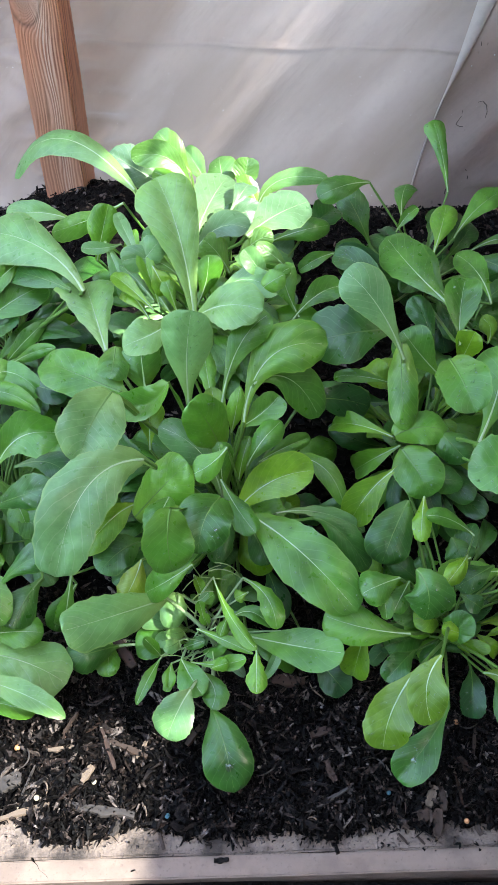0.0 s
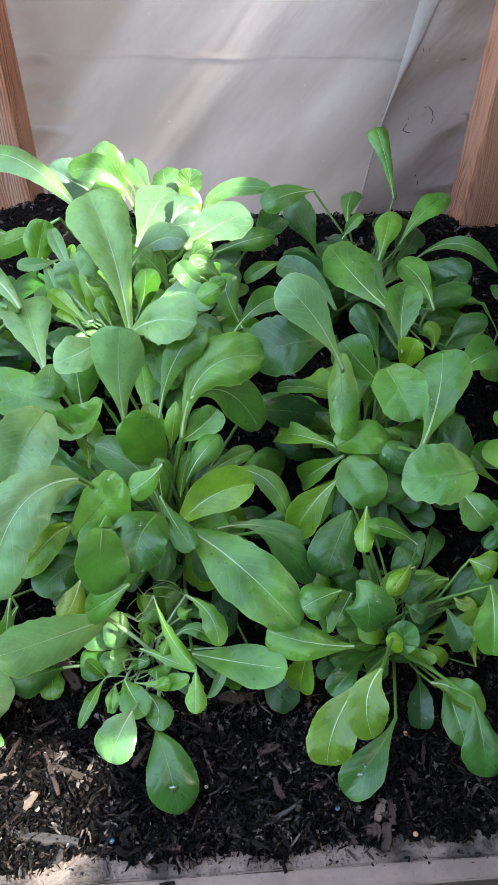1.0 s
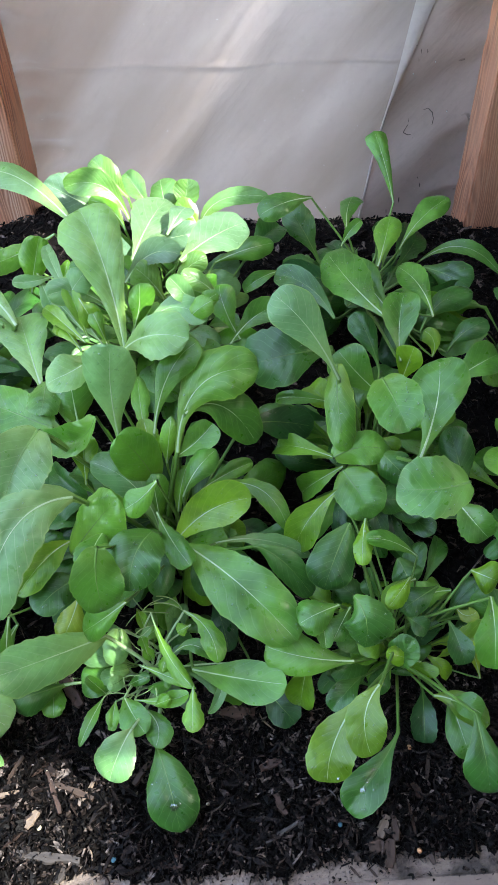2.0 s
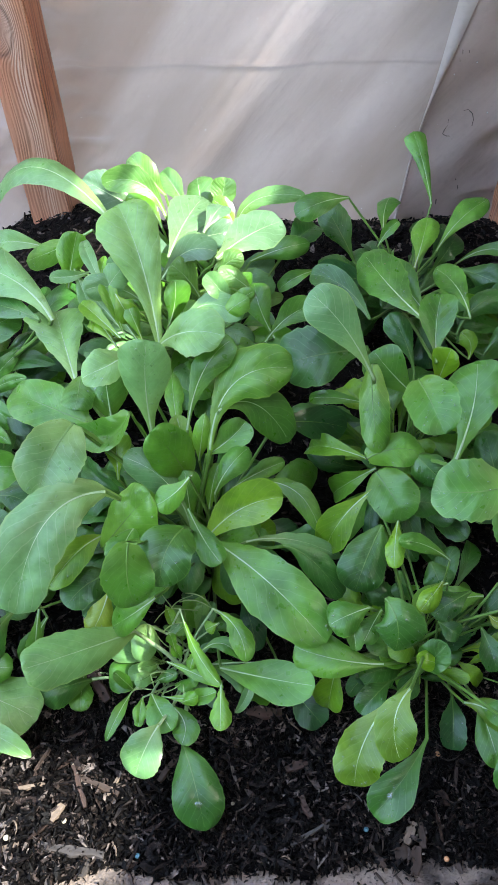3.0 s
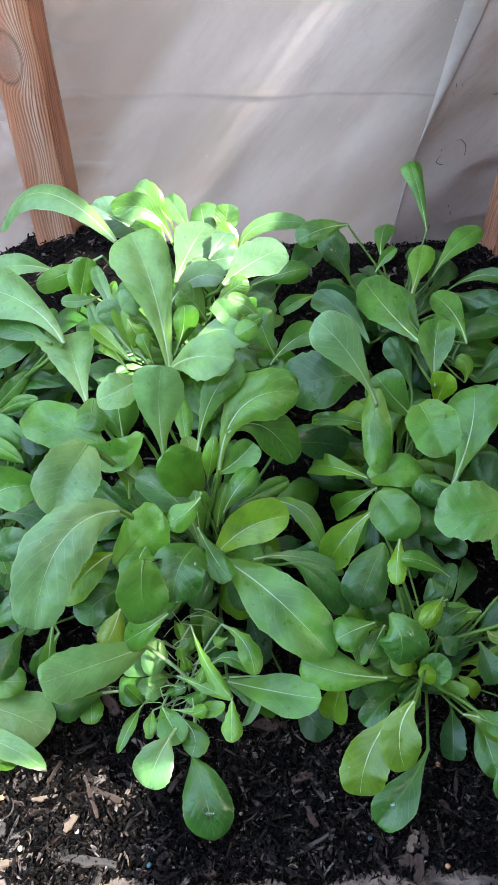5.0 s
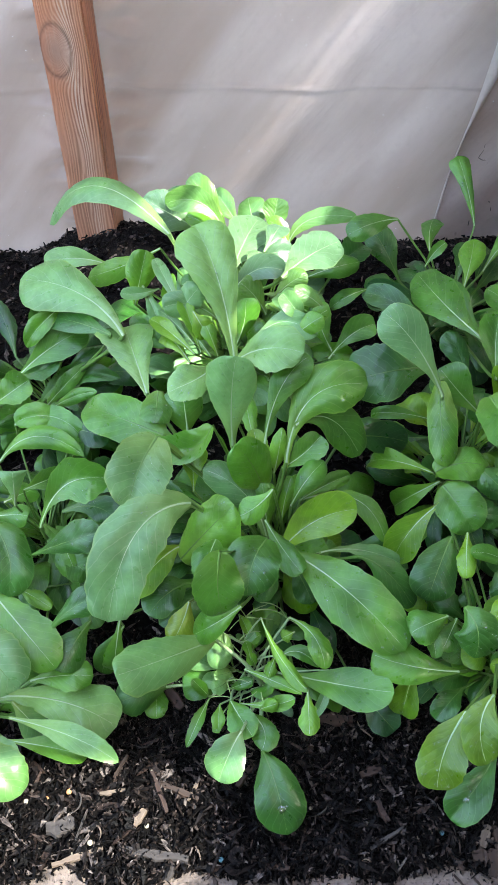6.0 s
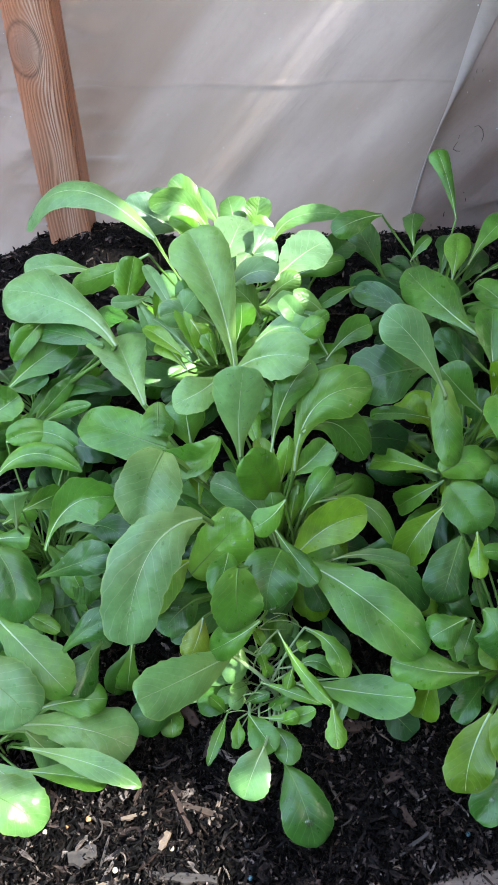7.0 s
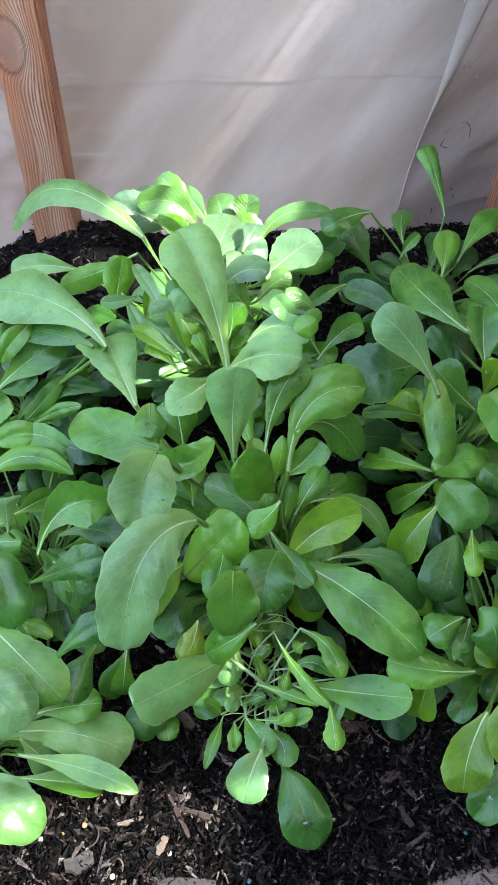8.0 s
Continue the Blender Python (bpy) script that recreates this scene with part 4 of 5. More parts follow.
leaf(E, (0.189, 0.253, 0.075), (0.193, 0.209, 0.052), 0.027, "o", 0.12, 0, -1)
leaf(E, (0.123, 0.293, 0.048), (0.099, 0.269, 0.049), 0.018, "o", 0.10, 0, -1)
leaf(E, (0.146, 0.298, 0.055), (0.158, 0.303, 0.081), 0.022, "r", 0.10, 0, -1)
leaf(E, (0.179, 0.339, 0.089), (0.150, 0.324, 0.082), 0.020, "o", 0.12, 0, -1)
leaf(E, (0.159, 0.343, 0.096), (0.140, 0.319, 0.097), 0.014, "o", 0.12, 0, 2)
leaf(E, (0.164, 0.299, 0.055), (0.138, 0.297, 0.075), 0.014, "l", 0.10, 0, 2)
leaf(E, (0.158, 0.328, 0.067), (0.172, 0.317, 0.066), 0.014, "o", 0.10, 0, -1)
leaf(E, (0.195, 0.351, 0.062), (0.157, 0.340, 0.062), 0.022, "o", 0, 0, 0, (0.175, 0.346, 0.066))
leaf(E, (0.207, 0.318, 0.108), (0.203, 0.275, 0.091), 0.025, "o", 0.12, 0, 0)
leaf(E, (0.208, 0.357, 0.079), (0.224, 0.343, 0.085), 0.025, "o", 0.12, 0, 2)
leaf(E, (0.188, 0.325, 0.064), (0.195, 0.295, 0.056), 0.018, "o", 0, 0, -1, (0.192, 0.309, 0.062))
leaf(E, (0.184, 0.279, 0.036), (0.203, 0.264, 0.045), 0.018, "o", 0.12, 0, 0)
leaf(E, (0.158, 0.373, 0.074), (0.166, 0.355, 0.064), 0.023, "r", 0, 0, -1, (0.162, 0.363, 0.070))
leaf(E, (0.165, 0.348, 0.085), (0.145, 0.329, 0.075), 0.015, "o", 0, 0, 6, (0.151, 0.340, 0.083))
leaf(E, (0.174, 0.283, 0.034), (0.206, 0.259, 0.032), 0.019, "q", 0, 0, 6, (0.191, 0.274, 0.039))
leaf(E, (0.212, 0.298, 0.026), (0.202, 0.316, 0.049), 0.010, "o", 0, 0, 3, (0.207, 0.308, 0.041))
leaf(E, (0.199, 0.342, 0.052), (0.213, 0.337, 0.054), 0.012, "o", 0, 0, 3, (0.205, 0.336, 0.051))
leaf(F, (-0.133, 0.545, 0.167), (-0.233, 0.615, 0.176), 0.052, "p", 0, 0, 4, (-0.171, 0.581, 0.183))
leaf(F, (-0.234, 0.552, 0.115), (-0.171, 0.579, 0.148), 0.032, "w", 0, 0, 0, (-0.204, 0.564, 0.137))
leaf(F, (-0.223, 0.545, 0.081), (-0.143, 0.552, 0.113), 0.020, "s", 0, 0, -1, (-0.188, 0.557, 0.111))
leaf(F, (-0.235, 0.562, 0.108), (-0.197, 0.559, 0.130), 0.021, "o", 0, 0, -1, (-0.214, 0.557, 0.119))
leaf(F, (-0.208, 0.528, 0.096), (-0.156, 0.514, 0.133), 0.013, "s", 0, 0, 0, (-0.180, 0.521, 0.120))
leaf(F, (-0.215, 0.597, 0.161), (-0.187, 0.580, 0.149), 0.024, "o", 0.10, 0, 0)
leaf(F, (-0.213, 0.548, 0.084), (-0.171, 0.564, 0.123), 0.015, "s", 0.15, 0, 0)
leaf(F, (-0.248, 0.514, 0.117), (-0.212, 0.518, 0.143), 0.028, "o", 0, 0, 0, (-0.227, 0.515, 0.133))
leaf(F, (-0.213, 0.609, 0.151), (-0.220, 0.582, 0.149), 0.015, "s", 0.10, 0, 0)
leaf(F, (-0.143, 0.545, 0.168), (-0.209, 0.589, 0.154), 0.023, "o", 0, 0, -1, (-0.173, 0.565, 0.165))
leaf(F, (-0.191, 0.595, 0.161), (-0.226, 0.568, 0.136), 0.019, "s", 0.20, 0, 0)
leaf(G, (-0.191, 0.371, 0.103), (-0.131, 0.357, 0.151), 0.024, "w", 0, 0, -1, (-0.159, 0.362, 0.132))
leaf(G, (-0.176, 0.395, 0.093), (-0.158, 0.363, 0.087), 0.022, "o", 0.10, 0, 0)
leaf(G, (-0.180, 0.379, 0.127), (-0.126, 0.388, 0.168), 0.032, "w", 0, 0, 0, (-0.158, 0.391, 0.160))
leaf(G, (-0.167, 0.394, 0.126), (-0.122, 0.376, 0.134), 0.020, "o", 0, 0, -1, (-0.140, 0.389, 0.138))
leaf(G, (-0.219, 0.389, 0.118), (-0.203, 0.340, 0.096), 0.033, "c", 0, 0, -1, (-0.203, 0.364, 0.112))
leaf(G, (-0.176, 0.493, 0.111), (-0.142, 0.475, 0.118), 0.022, "o", 0.10, 0, -2)
leaf(G, (-0.172, 0.496, 0.105), (-0.223, 0.492, 0.119), 0.021, "o", 0.15, 0, 0, (-0.197, 0.498, 0.121))
leaf(G, (-0.228, 0.502, 0.107), (-0.165, 0.479, 0.112), 0.020, "b", 0, 0, 0, (-0.192, 0.497, 0.121))
leaf(G, (-0.178, 0.320, 0.074), (-0.132, 0.332, 0.109), 0.021, "w", 0, 0, -1, (-0.155, 0.329, 0.099))
leaf(G, (-0.147, 0.337, 0.068), (-0.163, 0.299, 0.062), 0.026, "o", 0, 0, -1, (-0.157, 0.318, 0.068))
leaf(G, (-0.204, 0.425, 0.114), (-0.179, 0.452, 0.101), 0.017, "s", 0.10, 0, 0)
leaf(G, (-0.220, 0.420, 0.105), (-0.201, 0.442, 0.095), 0.019, "o", 0.10, 0, 0)
leaf(G, (-0.202, 0.399, 0.127), (-0.199, 0.406, 0.156), 0.021, "t", 0, 0, 4, (-0.200, 0.403, 0.145))
leaf(G, (-0.232, 0.409, 0.101), (-0.196, 0.399, 0.116), 0.018, "o", 0, 0, 0, (-0.211, 0.403, 0.111))
leaf(G, (-0.170, 0.378, 0.092), (-0.148, 0.363, 0.087), 0.023, "o", 0, 0, -1, (-0.158, 0.370, 0.092))
leaf(G, (-0.125, 0.340, 0.055), (-0.143, 0.316, 0.025), 0.019, "o", 0, 0, 0, (-0.136, 0.326, 0.042))
leaf(G, (-0.236, 0.465, 0.099), (-0.162, 0.460, 0.113), 0.020, "s", 0, 0, 0, (-0.202, 0.474, 0.122))
leaf(H, (-0.222, 0.292, 0.037), (-0.126, 0.274, 0.028), 0.043, "p", 0, 0, 4, (-0.169, 0.287, 0.044))
leaf(H, (-0.190, 0.301, 0.046), (-0.143, 0.302, 0.052), 0.024, "o", 0.10, 0, 0)
leaf(H, (-0.199, 0.273, 0.047), (-0.118, 0.239, 0.053), 0.017, "s", 0, 0, 4, (-0.150, 0.255, 0.057))
leaf(H, (-0.205, 0.266, 0.024), (-0.143, 0.250, 0.035), 0.018, "o", 0, 0, 1, (-0.169, 0.257, 0.034))
leaf(H, (-0.197, 0.281, 0.055), (-0.176, 0.269, 0.019), 0.022, "o", 0, 0, 4, (-0.186, 0.274, 0.039))
leaf(H, (-0.216, 0.238, 0.071), (-0.178, 0.217, 0.054), 0.033, "c", 0, 0, 7, (-0.195, 0.229, 0.068))
leaf(H, (-0.221, 0.351, 0.095), (-0.166, 0.298, 0.070), 0.033, "q", 0, 0, 0, (-0.191, 0.321, 0.087))
leaf(H, (-0.229, 0.311, 0.099), (-0.188, 0.278, 0.079), 0.042, "c", 0, 0, 4, (-0.204, 0.293, 0.092))
leaf(H, (-0.224, 0.267, 0.056), (-0.188, 0.247, 0.047), 0.016, "o", 0, 0, 4, (-0.206, 0.253, 0.052))
leaf(H, (-0.189, 0.306, 0.033), (-0.154, 0.307, 0.044), 0.016, "o", 0, 0, 0, (-0.171, 0.309, 0.043))
leaf(I, (-0.055, 0.317, 0.076), (-0.116, 0.272, 0.112), 0.033, "b", 0, 0, 4, (-0.088, 0.291, 0.097))
leaf(I, (-0.094, 0.309, 0.018), (-0.128, 0.290, 0.032), 0.026, "o", 0.10, 0, -1)
leaf(I, (-0.102, 0.318, 0.010), (-0.100, 0.286, 0.014), 0.018, "o", 0.10, 0, 0)
soaked_leaf = leaf(I, (-0.021, 0.255, 0.031), (-0.005, 0.204, 0.014), 0.035, "q", 0, 0, -1, (-0.012, 0.230, 0.030))
leaf(I, (-0.036, 0.260, 0.053), (-0.052, 0.232, 0.035), 0.028, "q", 0, 0, 4, (-0.044, 0.247, 0.048))
leaf(I, (-0.044, 0.286, 0.044), (-0.028, 0.260, 0.044), 0.021, "q", 0, 0, 0, (-0.037, 0.273, 0.046))
leaf(I, (-0.029, 0.279, 0.038), (-0.022, 0.253, 0.038), 0.019, "q", 0, 0, 0, (-0.020, 0.266, 0.039))
leaf(I, (-0.060, 0.292, 0.034), (-0.075, 0.258, 0.030), 0.009, "s", 0.12, 0, 0)
leaf(I, (-0.052, 0.289, 0.032), (-0.053, 0.271, 0.030), 0.010, "o", 0.10, 0, 1)
leaf(I, (0.008, 0.270, 0.096), (0.008, 0.241, 0.091), 0.014, "l", 0, 0, 1, (0.008, 0.255, 0.095))
leaf(I, (-0.022, 0.324, 0.094), (0.008, 0.267, 0.100), 0.010, "l", 0, 0, 1, (-0.009, 0.291, 0.098))
leaf(I, (-0.050, 0.333, 0.056), (-0.052, 0.311, 0.041), 0.020, "c", 0, 0, 4, (-0.052, 0.322, 0.050))
leaf(I, (-0.045, 0.314, 0.032), (-0.057, 0.308, 0.039), 0.010, "c", 0, 0, 4, (-0.051, 0.310, 0.036))
leaf(I, (-0.047, 0.305, 0.035), (-0.058, 0.297, 0.039), 0.011, "c", 0, 0, 4, (-0.052, 0.300, 0.037))
leaf(I, (-0.061, 0.298, 0.024), (-0.072, 0.301, 0.047), 0.009, "o", 0.10, 0, 0)
leaf(I, (-0.046, 0.305, 0.021), (-0.028, 0.304, 0.038), 0.009, "o", 0.10, 0, 0)
leaf(I, (-0.038, 0.349, 0.056), (-0.031, 0.332, 0.057), 0.008, "o", 0.10, 0, 2)
leaf(I, (-0.032, 0.331, 0.041), (-0.022, 0.332, 0.056), 0.008, "o", 0.10, 0, 1)
leaf(I, (-0.026, 0.317, 0.034), (-0.031, 0.320, 0.050), 0.009, "l", 0.10, 0, 1)
leaf(I, (-0.023, 0.280, 0.043), (-0.010, 0.279, 0.055), 0.010, "o", 0.10, 0, 1)
leaf(I, (-0.034, 0.306, 0.052), (0.007, 0.285, 0.056), 0.008, "s", 0, 0, 1, (-0.014, 0.295, 0.057))
leaf(I, (-0.001, 0.335, 0.075), (0.023, 0.296, 0.071), 0.017, "l", 0, 0, 1, (0.016, 0.317, 0.079))
leaf(I, (0.027, 0.306, 0.050), (0.013, 0.281, 0.021), 0.008, "s", 0, 0, 4, (0.023, 0.290, 0.036))
leaf(I, (0.003, 0.328, 0.067), (-0.007, 0.324, 0.064), 0.011, "l", 0.10, 0, 1)
leaf(I, (-0.011, 0.312, 0.062), (-0.017, 0.297, 0.057), 0.010, "l", 0.10, 0, 1)
leaf(I, (-0.037, 0.285, 0.042), (0.002, 0.283, 0.054), 0.012, "l", 0, 0, 1, (-0.015, 0.281, 0.048))
leaf(I, (-0.008, 0.314, 0.055), (0.020, 0.306, 0.054), 0.011, "s", 0, 0, 0, (0.006, 0.315, 0.061))
leaf(I, (-0.053, 0.281, 0.025), (-0.055, 0.271, 0.023), 0.007, "o", 0, 0, 1, (-0.054, 0.276, 0.025))
leaf(I, (-0.036, 0.327, 0.054), (-0.026, 0.330, 0.063), 0.006, "o", 0, 0, 4, (-0.031, 0.327, 0.058))
leaf(I, (-0.029, 0.316, 0.044), (-0.033, 0.325, 0.058), 0.008, "l", 0, 0, 1, (-0.031, 0.321, 0.053))
leaf(K, (-0.055, 0.720, 0.173), (-0.085, 0.732, 0.207), 0.024, "o", 0, 0, 7, (-0.069, 0.723, 0.191))
leaf(K, (-0.082, 0.711, 0.166), (-0.130, 0.717, 0.194), 0.036, "r", 0, 0, 5, (-0.105, 0.710, 0.181))
leaf(K, (-0.023, 0.748, 0.132), (-0.031, 0.791, 0.153), 0.030, "r", 0, 0, 7, (-0.027, 0.769, 0.145))
leaf(K, (-0.040, 0.755, 0.139), (-0.066, 0.795, 0.157), 0.023, "o", 0, 0, 7, (-0.052, 0.772, 0.150))
leaf(K, (-0.045, 0.627, 0.168), (-0.018, 0.715, 0.175), 0.042, "w", 0, 0, 5, (-0.034, 0.667, 0.175))
leaf(K, (-0.001, 0.596, 0.187), (0.055, 0.665, 0.178), 0.038, "o", 0, 0, 5, (0.024, 0.628, 0.187))
leaf(K, (0.010, 0.727, 0.132), (0.079, 0.734, 0.160), 0.018, "q", 0, 0, 7, (0.032, 0.736, 0.157))
leaf(K, (-0.008, 0.750, 0.131), (0.000, 0.764, 0.165), 0.027, "o", 0, 0, 7, (-0.003, 0.756, 0.150))
leaf(K, (-0.041, 0.727, 0.110), (0.010, 0.728, 0.131), 0.033, "o", 0, 0, 5, (-0.018, 0.730, 0.127))
leaf(K, (-0.051, 0.679, 0.176), (-0.105, 0.686, 0.205), 0.024, "o", 0, 0, 7, (-0.072, 0.690, 0.203))
leaf(K, (-0.046, 0.577, 0.181), (0.000, 0.581, 0.204), 0.022, "o", 0, 0, 5, (-0.024, 0.585, 0.202))
leaf(K, (-0.035, 0.704, 0.131), (0.014, 0.698, 0.146), 0.029, "o", 0.12, 0, 5)
leaf(K, (-0.030, 0.630, 0.174), (-0.018, 0.656, 0.174), 0.017, "r", 0.10, 0, 5)
leaf(K, (-0.015, 0.567, 0.171), (-0.036, 0.573, 0.199), 0.025, "o", 0, 0, 7, (-0.024, 0.570, 0.187))
leaf(K, (-0.008, 0.592, 0.167), (0.021, 0.596, 0.190), 0.019, "o", 0, 0, 7, (0.005, 0.594, 0.182))
leaf(K, (0.015, 0.517, 0.200), (0.031, 0.513, 0.217), 0.012, "o", 0.10, 0, 1)
leaf(K, (0.032, 0.523, 0.204), (0.005, 0.523, 0.227), 0.016, "o", 0, 0, 7, (0.019, 0.524, 0.219))
leaf(K, (-0.015, 0.650, 0.177), (0.002, 0.691, 0.178), 0.021, "o", 0.15, 0, 5)
leaf(K, (-0.082, 0.714, 0.166), (-0.100, 0.743, 0.193), 0.032, "o", 0, 0, 5, (-0.093, 0.728, 0.182))
leaf(K, (-0.056, 0.681, 0.163), (-0.089, 0.703, 0.183), 0.018, "o", 0, 0, 1, (-0.068, 0.693, 0.177))
leaf(K, (0.009, 0.704, 0.148), (-0.010, 0.718, 0.168), 0.019, "o", 0, 0, 1, (0.003, 0.710, 0.160))


def pale_stem(a, m, b, thick=0.0004):
    """A thin pale stem of the seedling, bent between its ends."""
    a, m, b = Vector(a), Vector(m), Vector(b)
    line = []
    for i in range(9):
        s = i / 8
        line.append(a * (1 - s) ** 2 + (2 * m - (a + b) / 2) * (2 * s * (1 - s)) + b * s * s)
    v, f = tube(line, [thick * (1.15 - 0.4 * i / 8) for i in range(9)], 6)
    part("stem", mesh("stem", v, f, PALE_STEM), I, "thin pale stem")


pale_stem((-0.038, 0.326, 0.057), (-0.031, 0.329, 0.063), (-0.022, 0.331, 0.062))
pale_stem((-0.067, 0.332, 0.039), (-0.080, 0.320, 0.031), (-0.096, 0.314, 0.022))
pale_stem((-0.032, 0.344, 0.062), (-0.026, 0.346, 0.068), (-0.017, 0.350, 0.068))
pale_stem((-0.033, 0.346, 0.058), (-0.037, 0.349, 0.064), (-0.041, 0.354, 0.065))
pale_stem((-0.032, 0.342, 0.064), (-0.026, 0.340, 0.066), (-0.013, 0.341, 0.062))
pale_stem((-0.033, 0.346, 0.057), (-0.039, 0.342, 0.058), (-0.046, 0.338, 0.050))
pale_stem((-0.026, 0.344, 0.069), (-0.013, 0.343, 0.072), (-0.000, 0.339, 0.064))
pale_stem((-0.022, 0.350, 0.071), (-0.010, 0.347, 0.071), (-0.003, 0.342, 0.063))
pale_stem((0.000, 0.334, 0.073), (0.014, 0.323, 0.067), (0.021, 0.309, 0.050))
pale_stem((-0.047, 0.303, 0.039), (-0.045, 0.297, 0.037), (-0.043, 0.292, 0.028))
pale_stem((-0.047, 0.304, 0.037), (-0.038, 0.304, 0.040), (-0.030, 0.303, 0.036))
pale_stem((-0.060, 0.294, 0.031), (-0.050, 0.294, 0.034), (-0.038, 0.293, 0.029))
pale_stem((-0.037, 0.291, 0.034), (-0.029, 0.292, 0.039), (-0.025, 0.296, 0.038))
pale_stem((-0.034, 0.325, 0.045), (-0.032, 0.319, 0.043), (-0.034, 0.314, 0.034))
pale_stem((-0.043, 0.328, 0.048), (-0.037, 0.322, 0.046), (-0.031, 0.321, 0.041))
pale_stem((-0.022, 0.291, 0.047), (-0.020, 0.282, 0.044), (-0.017, 0.278, 0.035))

# ---- water lying on leaf tips ----
def puddle(blade, row, size):
    """A flat pool of rain held in the hollow of a leaf."""
    me = blade.data
    at = me.vertices[(row + 4) * 11 + 5]
    n = at.normal if at.normal.z > 0 else -at.normal
    x = (me.vertices[(row + 4) * 11 + 6].co - at.co).normalized()
    y = n.cross(x).normalized()
    x = y.cross(n)
    verts, faces = [], []
    for k, (h, m) in enumerate(((0.0001, 1.0), (0.0007, 0.9), (0.0011, 0.68), (0.0013, 0.35))):
        for a in range(16):
            w = size * m * (1 + 0.18 * math.sin(3 * a * math.tau / 16 + row))
            verts.append(at.co + n * h + x * (w * math.cos(a * math.tau / 16)) + y * (0.7 * w * math.sin(a * math.tau / 16)))
        if k:
            o = (k - 1) * 16
            faces += [(o + a, o + (a + 1) % 16, o + 16 + (a + 1) % 16, o + 16 + a) for a in range(16)]
    faces.append(tuple(range(48, 64)))
    pool = part("water_pool", mesh("water_pool", verts, faces, WATER), blade, "clear pool of rain water")
    pool.visible_shadow = False


puddle(soaked_leaf, 17, 0.0038)
puddle(dripping_leaf, 17, 0.0034)

# ---- lower leaves that fill the plants ----
def under_leaves(thing, count, reach, top, seed, hues=(0, 0, -1, -1, 1), keep=0.285, kinds="owwwql", wide=(0.014, 0.030), long=(0.035, 0.06)):
    """Smaller leaves deep in a plant, fanned round its crown below the big ones."""
    rng = random.Random(seed)
    c = thing.matrix_world.translation
    done = 0
    while done < count:
        turn, r0 = rng.uniform(0, math.tau), rng.uniform(0.012, 0.45 * reach)
        r1 = r0 + rng.uniform(*long)
        if r1 > reach:
            r1 = reach
        z0 = rng.uniform(0.2, 0.7) * top
        z1 = min(top, z0 + rng.uniform(-0.02, 0.03))
        way = Vector((math.cos(turn), math.sin(turn), 0))
        b = c + way * r0 + Vector((0, 0, z0))
        t = c + way * r1 + Vector((rng.uniform(-0.02, 0.02), rng.uniform(-0.02, 0.02), z1))
        if min(t.y, b.y) < keep or max(t.y, b.y) > 0.83 or t.z < soil_z(t.x, t.y) + 0.008 or (Vector((t.x, t.y)) - Vector((0.072, 0.455))).length < 0.035:
            t.y = max(t.y, keep + 0.01)
            if max(t.y, b.y) > 0.83 or b.y < keep or t.z < soil_z(t.x, t.y) + 0.008 or (Vector((t.x, t.y)) - Vector((0.072, 0.455))).length < 0.035:
                rng.random()
                done += 0.1
                continue
        # drop fillers that would hide placed leaves from the camera
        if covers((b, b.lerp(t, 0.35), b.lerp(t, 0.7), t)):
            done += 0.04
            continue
        leaf(thing, b, t, rng.uniform(*wide), rng.choice(kinds), rng.uniform(0.05, 0.2), rng.uniform(-25, 25), rng.choice(hues), rng=rng, loose=True)
        done += 1


# negative hues put the shade between the big leaves into the colour
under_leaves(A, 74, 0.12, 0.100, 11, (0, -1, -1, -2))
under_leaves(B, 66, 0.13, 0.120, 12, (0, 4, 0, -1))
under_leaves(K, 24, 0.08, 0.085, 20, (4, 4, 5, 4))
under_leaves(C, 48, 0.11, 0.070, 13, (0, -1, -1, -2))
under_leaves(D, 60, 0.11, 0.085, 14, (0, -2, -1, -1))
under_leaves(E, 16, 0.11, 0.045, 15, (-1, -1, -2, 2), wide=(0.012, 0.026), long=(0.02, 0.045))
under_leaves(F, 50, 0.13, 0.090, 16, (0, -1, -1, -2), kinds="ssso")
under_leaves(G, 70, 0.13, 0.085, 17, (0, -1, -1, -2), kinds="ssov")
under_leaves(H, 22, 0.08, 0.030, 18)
under_leaves(I, 5, 0.07, 0.035, 19, (4, 4, 0, 0))
under_leaves(I, 18, 0.05, 0.050, 29, (4, 5, 4, 0), 0.27, "rroo", (0.006, 0.013), (0.008, 0.018))
under_leaves(E, 24, 0.075, 0.080, 35, (0, -1, 2, -1, 1), 0.27, "oorl", (0.010, 0.022), (0.015, 0.032))
# short leaves close round the hearts
under_leaves(A, 12, 0.06, 0.110, 31, (0, 1, 2))
under_leaves(D, 18, 0.07, 0.125, 33, (0, 1, 2, 0))
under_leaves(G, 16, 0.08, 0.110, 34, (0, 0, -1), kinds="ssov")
under_leaves(B, 20, 0.08, 0.155, 32, (1, 4, 4), kinds="sso")

# plants that stand beyond the ones in view, to close the bed
for n, (x, y) in enumerate(((0.30, 0.62), (0.30, 0.43), (0.29, 0.30), (-0.37, 0.62), (-0.36, 0.42))):
    p = plant(x, y, "leafy arugula further along the raised bed")
    under_leaves(p, 26, 0.11, 0.11, 40 + n, (0, 1, 0, -1), 0.25)


